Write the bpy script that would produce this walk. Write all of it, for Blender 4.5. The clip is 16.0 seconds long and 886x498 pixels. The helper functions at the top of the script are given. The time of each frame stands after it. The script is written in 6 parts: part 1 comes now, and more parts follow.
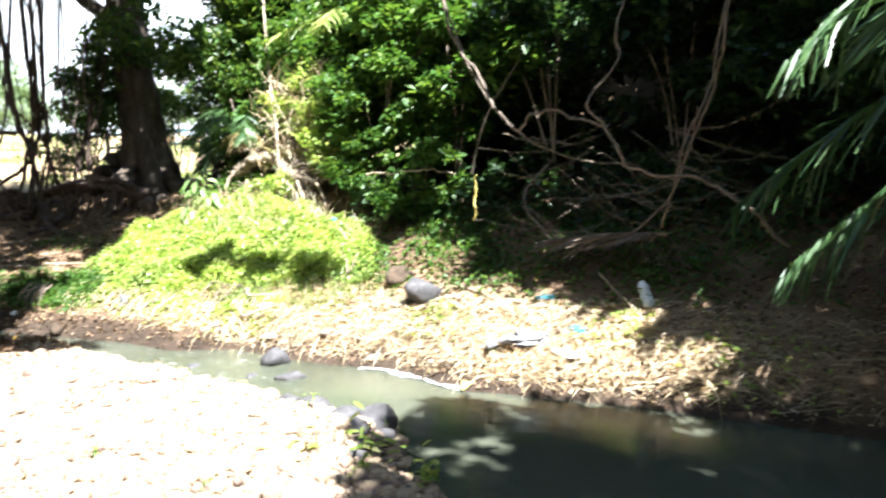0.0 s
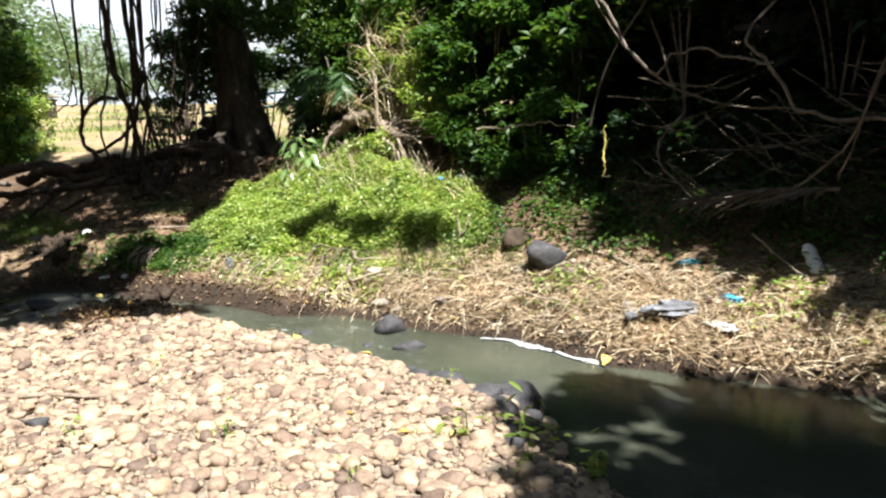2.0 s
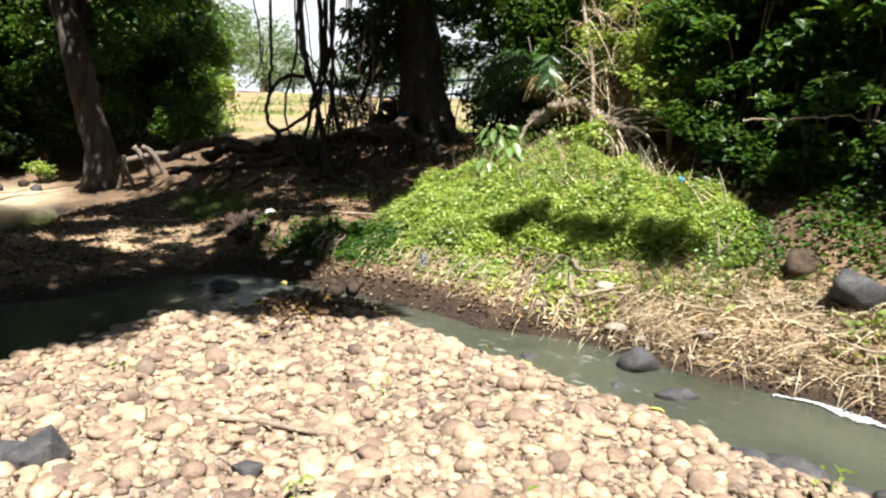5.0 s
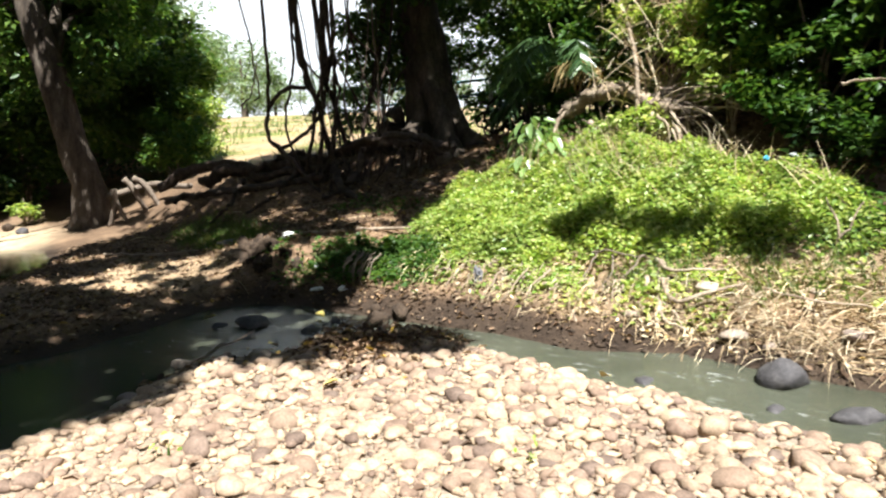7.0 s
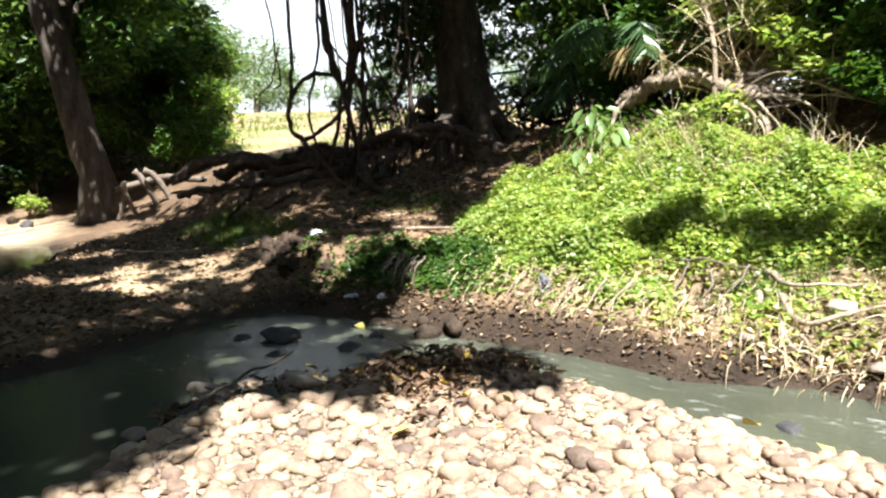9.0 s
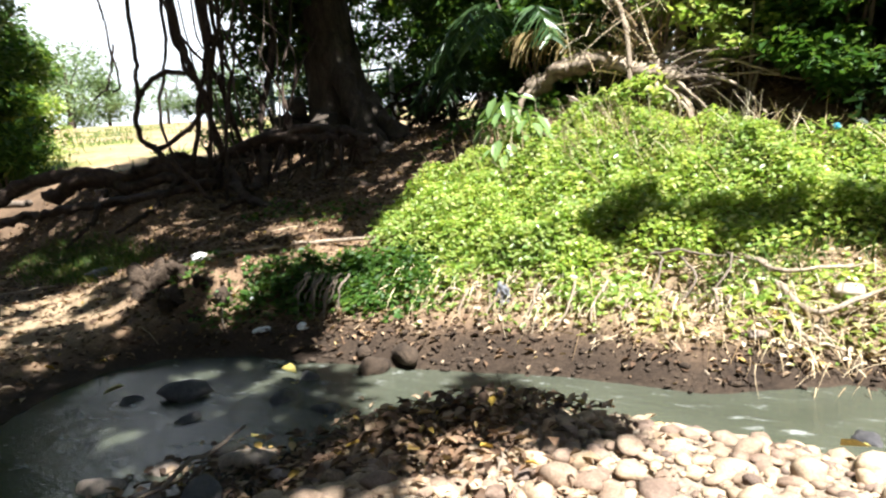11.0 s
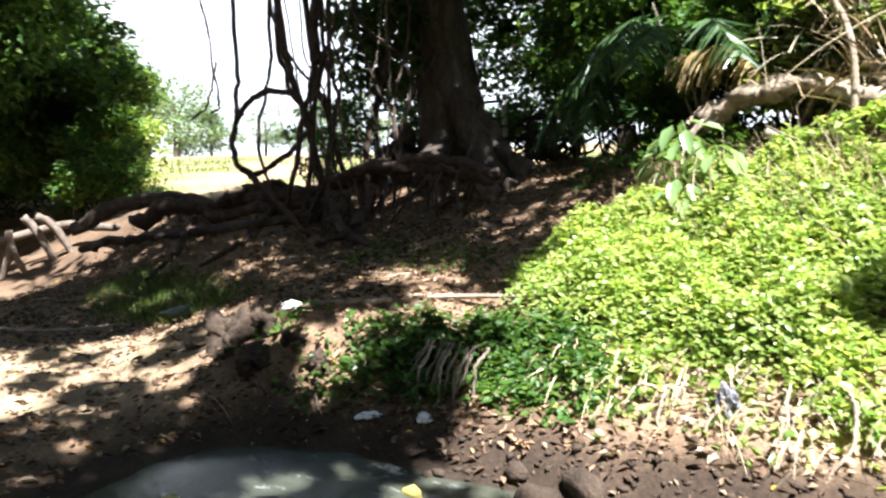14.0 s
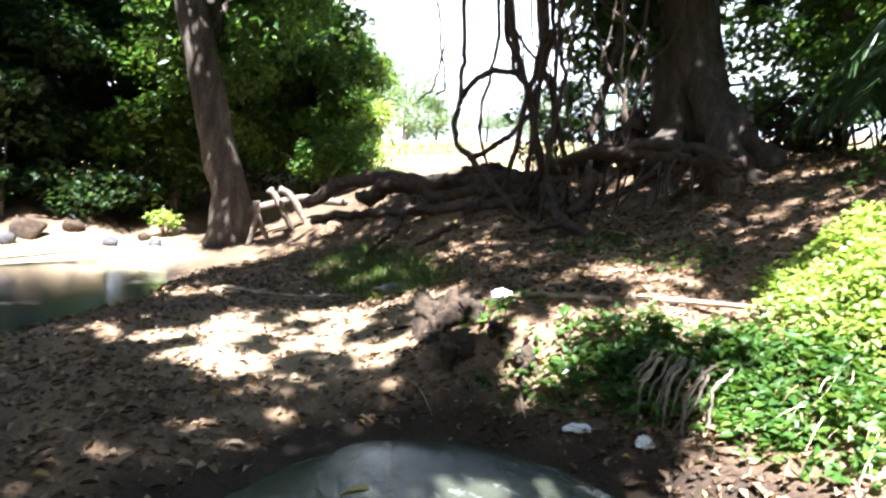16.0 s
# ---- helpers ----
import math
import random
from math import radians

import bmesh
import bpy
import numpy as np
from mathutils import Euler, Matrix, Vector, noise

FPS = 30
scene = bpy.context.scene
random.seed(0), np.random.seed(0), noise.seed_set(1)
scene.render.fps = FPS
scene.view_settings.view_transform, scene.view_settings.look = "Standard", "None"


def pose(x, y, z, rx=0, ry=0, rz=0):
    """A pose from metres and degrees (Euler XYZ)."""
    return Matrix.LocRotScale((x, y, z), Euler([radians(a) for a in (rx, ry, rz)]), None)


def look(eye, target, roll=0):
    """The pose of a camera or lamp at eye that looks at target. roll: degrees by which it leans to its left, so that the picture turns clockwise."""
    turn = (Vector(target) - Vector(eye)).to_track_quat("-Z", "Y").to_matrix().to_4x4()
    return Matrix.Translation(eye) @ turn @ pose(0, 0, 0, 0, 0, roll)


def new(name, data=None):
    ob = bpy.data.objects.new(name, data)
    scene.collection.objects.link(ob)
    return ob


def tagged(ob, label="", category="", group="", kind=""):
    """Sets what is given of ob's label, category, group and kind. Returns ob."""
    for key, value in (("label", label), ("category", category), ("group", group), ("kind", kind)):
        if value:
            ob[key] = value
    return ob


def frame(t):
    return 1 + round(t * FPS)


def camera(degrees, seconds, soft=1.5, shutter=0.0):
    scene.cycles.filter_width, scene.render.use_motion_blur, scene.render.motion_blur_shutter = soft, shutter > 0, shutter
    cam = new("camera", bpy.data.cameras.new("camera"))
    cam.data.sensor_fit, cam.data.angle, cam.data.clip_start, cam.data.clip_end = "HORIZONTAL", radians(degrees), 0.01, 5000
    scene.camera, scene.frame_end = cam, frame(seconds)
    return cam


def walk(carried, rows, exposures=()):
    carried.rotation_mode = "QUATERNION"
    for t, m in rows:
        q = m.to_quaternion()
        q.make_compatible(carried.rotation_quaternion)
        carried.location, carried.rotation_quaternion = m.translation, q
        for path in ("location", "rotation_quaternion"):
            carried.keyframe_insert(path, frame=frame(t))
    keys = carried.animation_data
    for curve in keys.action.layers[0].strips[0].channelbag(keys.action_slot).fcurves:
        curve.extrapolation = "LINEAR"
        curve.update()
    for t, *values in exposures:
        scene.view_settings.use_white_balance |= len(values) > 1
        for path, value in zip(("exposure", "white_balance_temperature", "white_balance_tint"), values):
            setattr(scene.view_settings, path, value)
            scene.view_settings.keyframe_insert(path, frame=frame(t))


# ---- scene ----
cam = camera(66.5, 16.0, soft=2.3, shutter=0.3)
PATH = [
    (0, (2.543, 1.736, 1.739), (1.617, 3.496, 1.534), -0.7),
    (0.5, (2.389, 1.767, 1.76), (1.27, 3.4, 1.474), -1.7),
    (1, (2.253, 1.899, 1.7), (1.068, 3.492, 1.458), 0.4),
    (1.5, (2.111, 1.963, 1.691), (0.925, 3.544, 1.386), 0.6),
    (2, (1.903, 1.992, 1.652), (0.788, 3.623, 1.347), -1.7),
    (2.5, (1.693, 2.128, 1.668), (0.438, 3.668, 1.435), -1.7),
    (3, (1.501, 2.145, 1.615), (0.157, 3.599, 1.336), 2.8),
    (3.5, (1.268, 2.197, 1.619), (-0.045, 3.682, 1.36), 0.0),
    (4, (1.046, 2.206, 1.602), (-0.317, 3.623, 1.233), -0.1),
    (4.5, (0.74, 2.321, 1.574), (-0.705, 3.678, 1.309), -0.9),
    (4.7, (0.629, 2.352, 1.548), (-0.79, 3.728, 1.246), 1.9),
    (6.8, (-0.48, 2.568, 1.387), (-1.87, 3.984, 1.133), -2.8),
    (7, (-0.565, 2.576, 1.393), (-1.964, 3.981, 1.127), -2.9),
    (7.5, (-0.851, 2.645, 1.373), (-2.29, 4.027, 1.233), -1.1),
    (8, (-1.077, 2.684, 1.347), (-2.352, 4.206, 1.101), -2.7),
    (8.5, (-1.293, 2.777, 1.367), (-2.583, 4.291, 1.153), -2.7),
    (9, (-1.461, 2.902, 1.321), (-2.876, 4.291, 1.057), -2.0),
    (9.5, (-1.671, 2.99, 1.301), (-2.949, 4.507, 1.047), -2.0),
    (9.7, (-1.772, 2.988, 1.271), (-2.99, 4.564, 1.094), -5.0),
    (11.8, (-2.861, 3.35, 1.284), (-3.873, 5.044, 0.961), -3.9),
    (12, (-2.92, 3.426, 1.276), (-4.059, 5.05, 1.025), -2.6),
    (12.5, (-3.121, 3.589, 1.269), (-4.334, 5.15, 0.967), -1.6),
    (13, (-3.361, 3.732, 1.259), (-4.467, 5.383, 1.032), -4.4),
    (13.5, (-3.516, 3.845, 1.268), (-4.695, 5.453, 1.127), -5.2),
    (14, (-3.662, 3.946, 1.265), (-4.918, 5.497, 1.132), -2.1),
    (14.5, (-3.833, 3.992, 1.256), (-5.229, 5.424, 1.25), -0.2),
    (15, (-3.912, 4.011, 1.247), (-5.431, 5.312, 1.246), -1.3),
    (15.5, (-3.946, 4.123, 1.233), (-5.542, 5.329, 1.22), 0.6),
    (16, (-3.986, 4.191, 1.237), (-5.655, 5.282, 1.078), 0.8),
]
K = 1.18  # metres for one unit of the plan below
walk(cam, [(t, look(Vector(eye) * K, Vector(target) * K, roll)) for t, eye, target, roll in PATH],
     [(0, 3.0, 5900, 10), (0.25, 2.3, 5900, 10), (0.5, 1.85, 5950, 10), (0.8, 1.68, 6000, 10), (1.1, 1.6, 6050, 10), (2.0, 1.6, 6150, 10), (4.0, 1.52, 6300, 10), (4.7, 1.52, 6300, 10), (7.0, 1.8, 6250, 10), (9.5, 2.02, 6150, 10), (12.0, 2.05, 6100, 12), (12.6, 2.25, 6000, 13), (14.0, 2.4, 5950, 13), (15.0, 2.95, 5850, 12), (16.0, 3.2, 5750, 13)])

# ---------------------------------------------------------------- light
SUN_TO = Vector((0.45, -0.25, 0.86)).normalized()
world = bpy.data.worlds.new("sky")
scene.world = world
world.use_nodes = True
wn = world.node_tree
wn.nodes.clear()
sky = wn.nodes.new("ShaderNodeTexSky")
sky.sky_type = "NISHITA"
sky.sun_disc = False
sky.sun_elevation = math.asin(SUN_TO.z)
sky.sun_rotation = math.atan2(SUN_TO.x, SUN_TO.y)
sky.air_density, sky.dust_density = 1.0, 0.7
bg = wn.nodes.new("ShaderNodeBackground")
bg.inputs["Strength"].default_value = 0.05
wout = wn.nodes.new("ShaderNodeOutputWorld")
wn.links.new(sky.outputs[0], bg.inputs[0])
wn.links.new(bg.outputs[0], wout.inputs[0])
sun_data = bpy.data.lights.new("sun", "SUN")
sun_data.energy, sun_data.angle, sun_data.color = 5.0, radians(0.6), (1.0, 0.98, 0.93)
sun = new("sun", sun_data)
sun.matrix_world = look(SUN_TO * 60, (0, 0, 0))

# ---------------------------------------------------------------- materials


def nodes_of(name):
    m = bpy.data.materials.new(name)
    m.use_nodes = True
    nt = m.node_tree
    nt.nodes.clear()
    out = nt.nodes.new("ShaderNodeOutputMaterial")
    b = nt.nodes.new("ShaderNodeBsdfPrincipled")
    nt.links.new(b.outputs[0], out.inputs[0])
    return m, nt, b, out


def ramp(nt, src, stops):
    r = nt.nodes.new("ShaderNodeValToRGB")
    while len(r.color_ramp.elements) < len(stops):
        r.color_ramp.elements.new(0.5)
    for e, (p, c) in zip(r.color_ramp.elements, stops):
        e.position, e.color = p, (*c, 1)
    nt.links.new(src, r.inputs[0])
    return r.outputs[0]


def noise_node(nt, scale, detail=4.0, rough=0.6, coord="Object", stretch=None):
    tc = nt.nodes.new("ShaderNodeTexCoord")
    src = tc.outputs[coord]
    if stretch:
        mp = nt.nodes.new("ShaderNodeMapping")
        mp.inputs["Scale"].default_value = stretch
        nt.links.new(src, mp.inputs[0])
        src = mp.outputs[0]
    n = nt.nodes.new("ShaderNodeTexNoise")
    n.inputs["Scale"].default_value, n.inputs["Detail"].default_value, n.inputs["Roughness"].default_value = scale, detail, rough
    nt.links.new(src, n.inputs[0])
    return n.outputs[0]


def mixc(nt, fac, a, b, mode="MIX"):
    m = nt.nodes.new("ShaderNodeMix")
    m.data_type, m.blend_type = "RGBA", mode
    for s, v in ((m.inputs[0], fac), (m.inputs[6], a), (m.inputs[7], b)):
        if isinstance(v, (int, float)):
            s.default_value = v
        elif isinstance(v, tuple):
            s.default_value = (*v, 1)
        else:
            nt.links.new(v, s)
    return m.outputs[2]


def bump(nt, b, src, strength=0.4, dist=0.02):
    n = nt.nodes.new("ShaderNodeBump")
    n.inputs["Strength"].default_value, n.inputs["Distance"].default_value = strength, dist
    nt.links.new(src, n.inputs["Height"])
    nt.links.new(n.outputs[0], b.inputs["Normal"])
    return n


def mat_plain(name, stops, scale=8.0, fine=60.0, rough=0.8, bump_d=0.01, stretch=None, spec=0.3, random_by=""):
    """A surface with two scales of variation and relief."""
    m, nt, b, out = nodes_of(name)
    big = noise_node(nt, scale, 5, 0.65, stretch=stretch)
    col = ramp(nt, big, stops)
    small = noise_node(nt, fine, 4, 0.7, stretch=stretch)
    grey = ramp(nt, small, [(0.25, (0.55, 0.55, 0.55)), (0.75, (1.25, 1.25, 1.25))])
    col = mixc(nt, 1.0, col, grey, "MULTIPLY")
    if random_by:
        if random_by == "object":
            info = nt.nodes.new("ShaderNodeObjectInfo").outputs["Random"]
        else:
            info = nt.nodes.new("ShaderNodeNewGeometry").outputs["Random Per Island"]
        tone = ramp(nt, info, [(0.0, (0.42, 0.39, 0.42)), (0.14, (0.7, 0.62, 0.62)), (0.5, (1.0, 0.95, 0.9)), (0.8, (1.25, 1.2, 1.1)), (1.0, (1.5, 1.44, 1.3))])
        col = mixc(nt, 1.0, col, tone, "MULTIPLY")
    nt.links.new(col, b.inputs["Base Color"])
    b.inputs["Roughness"].default_value = rough
    b.inputs["Specular IOR Level"].default_value = spec
    bump(nt, b, small, 0.6, bump_d)
    return m


def mat_leaf(name, stops, rough=0.45, through_light=0.45, spec=0.4):
    """Living or dead leaves: each leaf has its own tone, and light shines through."""
    m, nt, b, out = nodes_of(name)
    info = nt.nodes.new("ShaderNodeNewGeometry").outputs["Random Per Island"]
    col = ramp(nt, info, stops)
    blotch = ramp(nt, noise_node(nt, 1.3, 3, 0.6), [(0.3, (0.65, 0.7, 0.7)), (0.7, (1.25, 1.2, 1.0))])
    col = mixc(nt, 1.0, col, blotch, "MULTIPLY")
    nt.links.new(col, b.inputs["Base Color"])
    b.inputs["Roughness"].default_value = rough
    b.inputs["Specular IOR Level"].default_value = spec
    t = nt.nodes.new("ShaderNodeBsdfTranslucent")
    nt.links.new(mixc(nt, 1.0, col, (1.25, 1.25, 0.7), "MULTIPLY"), t.inputs[0])
    mx = nt.nodes.new("ShaderNodeMixShader")
    mx.inputs[0].default_value = through_light
    nt.links.new(b.outputs[0], mx.inputs[1])
    nt.links.new(t.outputs[0], mx.inputs[2])
    nt.links.new(mx.outputs[0], out.inputs[0])
    return m


M_GREEN = mat_leaf("leaf_green", [(0.0, (0.035, 0.085, 0.018)), (0.5, (0.06, 0.13, 0.025)), (1.0, (0.11, 0.17, 0.03))])
M_CANOPY = mat_leaf("leaf_canopy", [(0.0, (0.03, 0.07, 0.016)), (0.6, (0.06, 0.12, 0.022)), (1.0, (0.13, 0.18, 0.03))], 0.4, 0.4)
# yellow-green leaf copy, its colour raised to carry the sunlight on it
M_SUNLEAF = mat_leaf("leaf_sunlit", [(0.0, (0.16, 0.27, 0.05)), (0.5, (0.29, 0.38, 0.095)), (0.85, (0.42, 0.48, 0.17)), (1.0, (0.56, 0.55, 0.27))], 0.36, 0.5, 0.6)
# darker copy of the green leaf: deep shade is put into its colour
M_SHADELEAF = mat_leaf("leaf_shaded", [(0.0, (0.012, 0.03, 0.012)), (0.6, (0.025, 0.055, 0.018)), (1.0, (0.05, 0.085, 0.02))], 0.4, 0.3)
M_BROAD = mat_leaf("broad_leaf", [(0.0, (0.12, 0.22, 0.07)), (1.0, (0.24, 0.34, 0.14))], 0.3, 0.35, 0.6)
M_PALM = mat_leaf("palm_leaf", [(0.0, (0.03, 0.07, 0.03)), (1.0, (0.08, 0.14, 0.05))], 0.35, 0.3)
M_DRYPALM = mat_leaf("dry_palm_leaf", [(0.0, (0.22, 0.15, 0.07)), (1.0, (0.40, 0.30, 0.15))], 0.8, 0.3, 0.2)
M_LITTER = mat_leaf("dead_leaf", [(0.0, (0.04, 0.024, 0.017)), (0.45, (0.13, 0.078, 0.052)), (0.75, (0.24, 0.16, 0.11)), (0.97, (0.38, 0.28, 0.2)), (1.0, (0.40, 0.26, 0.04))], 0.7, 0.15, 0.25)
M_STRAW = mat_leaf("straw", [(0.0, (0.20, 0.13, 0.08)), (0.5, (0.42, 0.32, 0.22)), (1.0, (0.66, 0.57, 0.45))], 0.8, 0.15, 0.2)
M_PALELEAF = mat_leaf("pale_dead_leaf", [(0.0, (0.28, 0.19, 0.12)), (0.5, (0.50, 0.38, 0.27)), (1.0, (0.68, 0.58, 0.46))], 0.75, 0.2, 0.25)
M_GRASS = mat_leaf("grass_blade", [(0.0, (0.04, 0.09, 0.015)), (0.7, (0.09, 0.15, 0.025)), (1.0, (0.25, 0.22, 0.07))], 0.5, 0.35)
M_BARK = mat_plain("bark", [(0.3, (0.03, 0.022, 0.016)), (0.55, (0.085, 0.065, 0.048)), (0.75, (0.16, 0.135, 0.105))], 5, 40, 0.9, 0.03, (1, 1, 0.25))
M_BARKPALE = mat_plain("pale_bark", [(0.3, (0.18, 0.13, 0.09)), (0.6, (0.40, 0.32, 0.23)), (0.8, (0.56, 0.48, 0.37))], 6, 50, 0.9, 0.02)
M_ROOT = mat_plain("root_bark", [(0.3, (0.03, 0.02, 0.015)), (0.6, (0.085, 0.058, 0.042)), (0.85, (0.18, 0.13, 0.095))], 9, 55, 0.9, 0.02)
M_VINE = mat_plain("vine_bark", [(0.3, (0.10, 0.075, 0.055)), (0.6, (0.21, 0.165, 0.125)), (0.85, (0.32, 0.27, 0.21))], 9, 70, 0.85, 0.008)
M_ROCK = mat_plain("dark_stone", [(0.3, (0.035, 0.033, 0.034)), (0.55, (0.075, 0.07, 0.07)), (0.8, (0.16, 0.15, 0.14))], 7, 45, 0.75, 0.012)
M_ROCKPALE = mat_plain("pale_stone", [(0.3, (0.20, 0.17, 0.14)), (0.6, (0.34, 0.29, 0.24)), (0.85, (0.48, 0.43, 0.36))], 9, 60, 0.8, 0.008, random_by="object")
M_EARTH = mat_plain("dark_earth", [(0.3, (0.03, 0.02, 0.013)), (0.6, (0.08, 0.055, 0.036)), (0.85, (0.16, 0.11, 0.07))], 9, 40, 0.95, 0.05)
M_PEBBLE = mat_plain("pebble", [(0.3, (0.20, 0.145, 0.10)), (0.6, (0.36, 0.28, 0.20)), (0.85, (0.50, 0.42, 0.31))], 12, 90, 0.8, 0.004, random_by="island")
M_PEBBLEONE = mat_plain("pebble_single", [(0.3, (0.20, 0.145, 0.10)), (0.6, (0.36, 0.28, 0.20)), (0.85, (0.50, 0.42, 0.31))], 12, 90, 0.8, 0.004, random_by="object")
M_PLASTIC = mat_plain("white_plastic", [(0.3, (0.62, 0.62, 0.6)), (0.7, (0.82, 0.82, 0.8))], 10, 80, 0.4, 0.002, spec=0.5)
M_BLUE = mat_plain("blue_plastic", [(0.3, (0.05, 0.28, 0.42)), (0.7, (0.10, 0.42, 0.58))], 10, 80, 0.4, 0.002, spec=0.5)
M_GREYBAG = mat_plain("grey_plastic", [(0.3, (0.07, 0.07, 0.075)), (0.7, (0.22, 0.22, 0.23))], 10, 80, 0.5, 0.003, spec=0.5)
M_YELLOW = mat_plain("yellow_tape", [(0.3, (0.42, 0.34, 0.09)), (0.7, (0.6, 0.5, 0.15))], 20, 80, 0.5, 0.002)
M_PAINT = mat_plain("weathered_paint", [(0.3, (0.55, 0.57, 0.55)), (0.7, (0.78, 0.79, 0.76))], 6, 60, 0.6, 0.002)
M_TEAL = mat_plain("teal_paint", [(0.3, (0.10, 0.32, 0.33)), (0.7, (0.18, 0.45, 0.45))], 6, 60, 0.5, 0.002)

# ground: soil, litter, field tones and a painted sun pool in a colour attribute, grain by noise
M_GROUND, nt, b, out = nodes_of("ground_soil")
at = nt.nodes.new("ShaderNodeAttribute")
at.attribute_name = "soil_and_sun"
g1 = ramp(nt, noise_node(nt, 2.2, 6, 0.65), [(0.3, (0.62, 0.6, 0.58)), (0.7, (1.3, 1.28, 1.22))])
g2 = ramp(nt, noise_node(nt, 34, 5, 0.75), [(0.3, (0.5, 0.48, 0.46)), (0.7, (1.4, 1.36, 1.3))])
col = mixc(nt, 1.0, mixc(nt, 1.0, at.outputs["Color"], g1, "MULTIPLY"), g2, "MULTIPLY")
nt.links.new(col, b.inputs["Base Color"])
b.inputs["Roughness"].default_value = 0.9
b.inputs["Specular IOR Level"].default_value = 0.2
bump(nt, b, noise_node(nt, 28, 6, 0.75), 0.7, 0.03)

# murky stream water, with ripples that are stronger over the stony run
M_WATER, nt, b, out = nodes_of("murky_water")
b.inputs["Roughness"].default_value = 0.03
b.inputs["IOR"].default_value = 1.33
tone = ramp(nt, noise_node(nt, 0.9, 3, 0.5), [(0.3, (0.048, 0.053, 0.037)), (0.7, (0.088, 0.093, 0.066))])
foam_at = nt.nodes.new("ShaderNodeAttribute")
foam_at.attribute_name = "run"
rip = noise_node(nt, 8, 5, 0.7, stretch=(0.55, 1.4, 1))
fm = nt.nodes.new("ShaderNodeMath")
fm.operation = "MULTIPLY"
nt.links.new(ramp(nt, rip, [(0.57, (0, 0, 0)), (0.70, (0.6, 0.6, 0.6))]), fm.inputs[0])
patch = nt.nodes.new("ShaderNodeMath")
patch.operation = "MULTIPLY"
nt.links.new(ramp(nt, noise_node(nt, 1.6, 2, 0.5), [(0.44, (0, 0, 0)), (0.58, (1, 1, 1))]), patch.inputs[0])
nt.links.new(foam_at.outputs["Fac"], patch.inputs[1])
nt.links.new(patch.outputs[0], fm.inputs[1])
nt.links.new(mixc(nt, fm.outputs[0], tone, (0.6, 0.62, 0.58)), b.inputs["Base Color"])
bn = bump(nt, b, rip, 0.5, 0.07)
calm = nt.nodes.new("ShaderNodeMath")
calm.operation = "MULTIPLY_ADD"
calm.inputs[1].default_value, calm.inputs[2].default_value = 0.2, 0.05
nt.links.new(foam_at.outputs["Fac"], calm.inputs[0])
nt.links.new(calm.outputs[0], bn.inputs["Strength"])
clear = nt.nodes.new("ShaderNodeBsdfTransparent")
clear.inputs[0].default_value = (0.75, 0.78, 0.6, 1)
mx = nt.nodes.new("ShaderNodeMixShader")
mx.inputs[0].default_value = 0.14
nt.links.new(b.outputs[0], mx.inputs[1])
nt.links.new(clear.outputs[0], mx.inputs[2])
nt.links.new(mx.outputs[0], out.inputs[0])

# ---------------------------------------------------------------- geometry helpers
rng = np.random.default_rng(7)


def mesh_np(name, verts, faces, mat, smooth=False):
    """A mesh from an array of places and an array (or list) of faces."""
    me = bpy.data.meshes.new(name)
    verts = np.asarray(verts, np.float32)
    if isinstance(faces, np.ndarray):
        n, k = faces.shape
        me.vertices.add(len(verts))
        me.vertices.foreach_set("co", verts.ravel())
        me.loops.add(n * k)
        me.loops.foreach_set("vertex_index", faces.astype(np.int32).ravel())
        me.polygons.add(n)
        me.polygons.foreach_set("loop_start", np.arange(0, n * k, k, dtype=np.int32))
        me.update(calc_edges=True)
        me.validate()
    else:
        me.from_pydata([tuple(v) for v in verts], [], faces)
    if smooth:
        me.polygons.foreach_set("use_smooth", np.ones(len(me.polygons), bool))
    if mat:
        me.materials.append(mat)
    return me


def thing(name, at, label, category, group="", kind=""):
    ob = new(name)
    ob.location = at
    return tagged(ob, label, category, group, kind)


def part(name, me, parent, label=""):
    """Link a mesh, built in world places, as one part under a thing or a part."""
    ob = new(name, me)
    ob.parent = parent
    top, off = parent, Vector((0, 0, 0))
    while top:
        off += top.location
        top = top.parent
    me.transform(Matrix.Translation(-off))
    if label:
        ob["label"] = label
    return ob


def single(name, me, label, category, group="", kind=""):
    """A thing that is one mesh, with its origin at its base."""
    co = np.empty(len(me.vertices) * 3, np.float32)
    me.vertices.foreach_get("co", co)
    co = co.reshape(-1, 3)
    base = Vector((float(co[:, 0].mean()), float(co[:, 1].mean()), float(co[:, 2].min())))
    me.transform(Matrix.Translation(-base))
    ob = new(name, me)
    ob.location = base
    return tagged(ob, label, category, group, kind)


def smooth_path(pts, n):
    """A Catmull-Rom line through a few points."""
    p = np.array(pts, float)
    p = np.vstack([2 * p[0] - p[1], p, 2 * p[-1] - p[-2]])
    out = []
    segs = len(p) - 3
    for k in range(n + 1):
        u = k / n * segs
        i = min(int(u), segs - 1)
        f = u - i
        a, b2, c, d = p[i:i + 4]
        out.append(0.5 * (2 * b2 + (c - a) * f + (2 * a - 5 * b2 + 4 * c - d) * f * f + (3 * b2 - a - 3 * c + d) * f ** 3))
    return np.array(out)


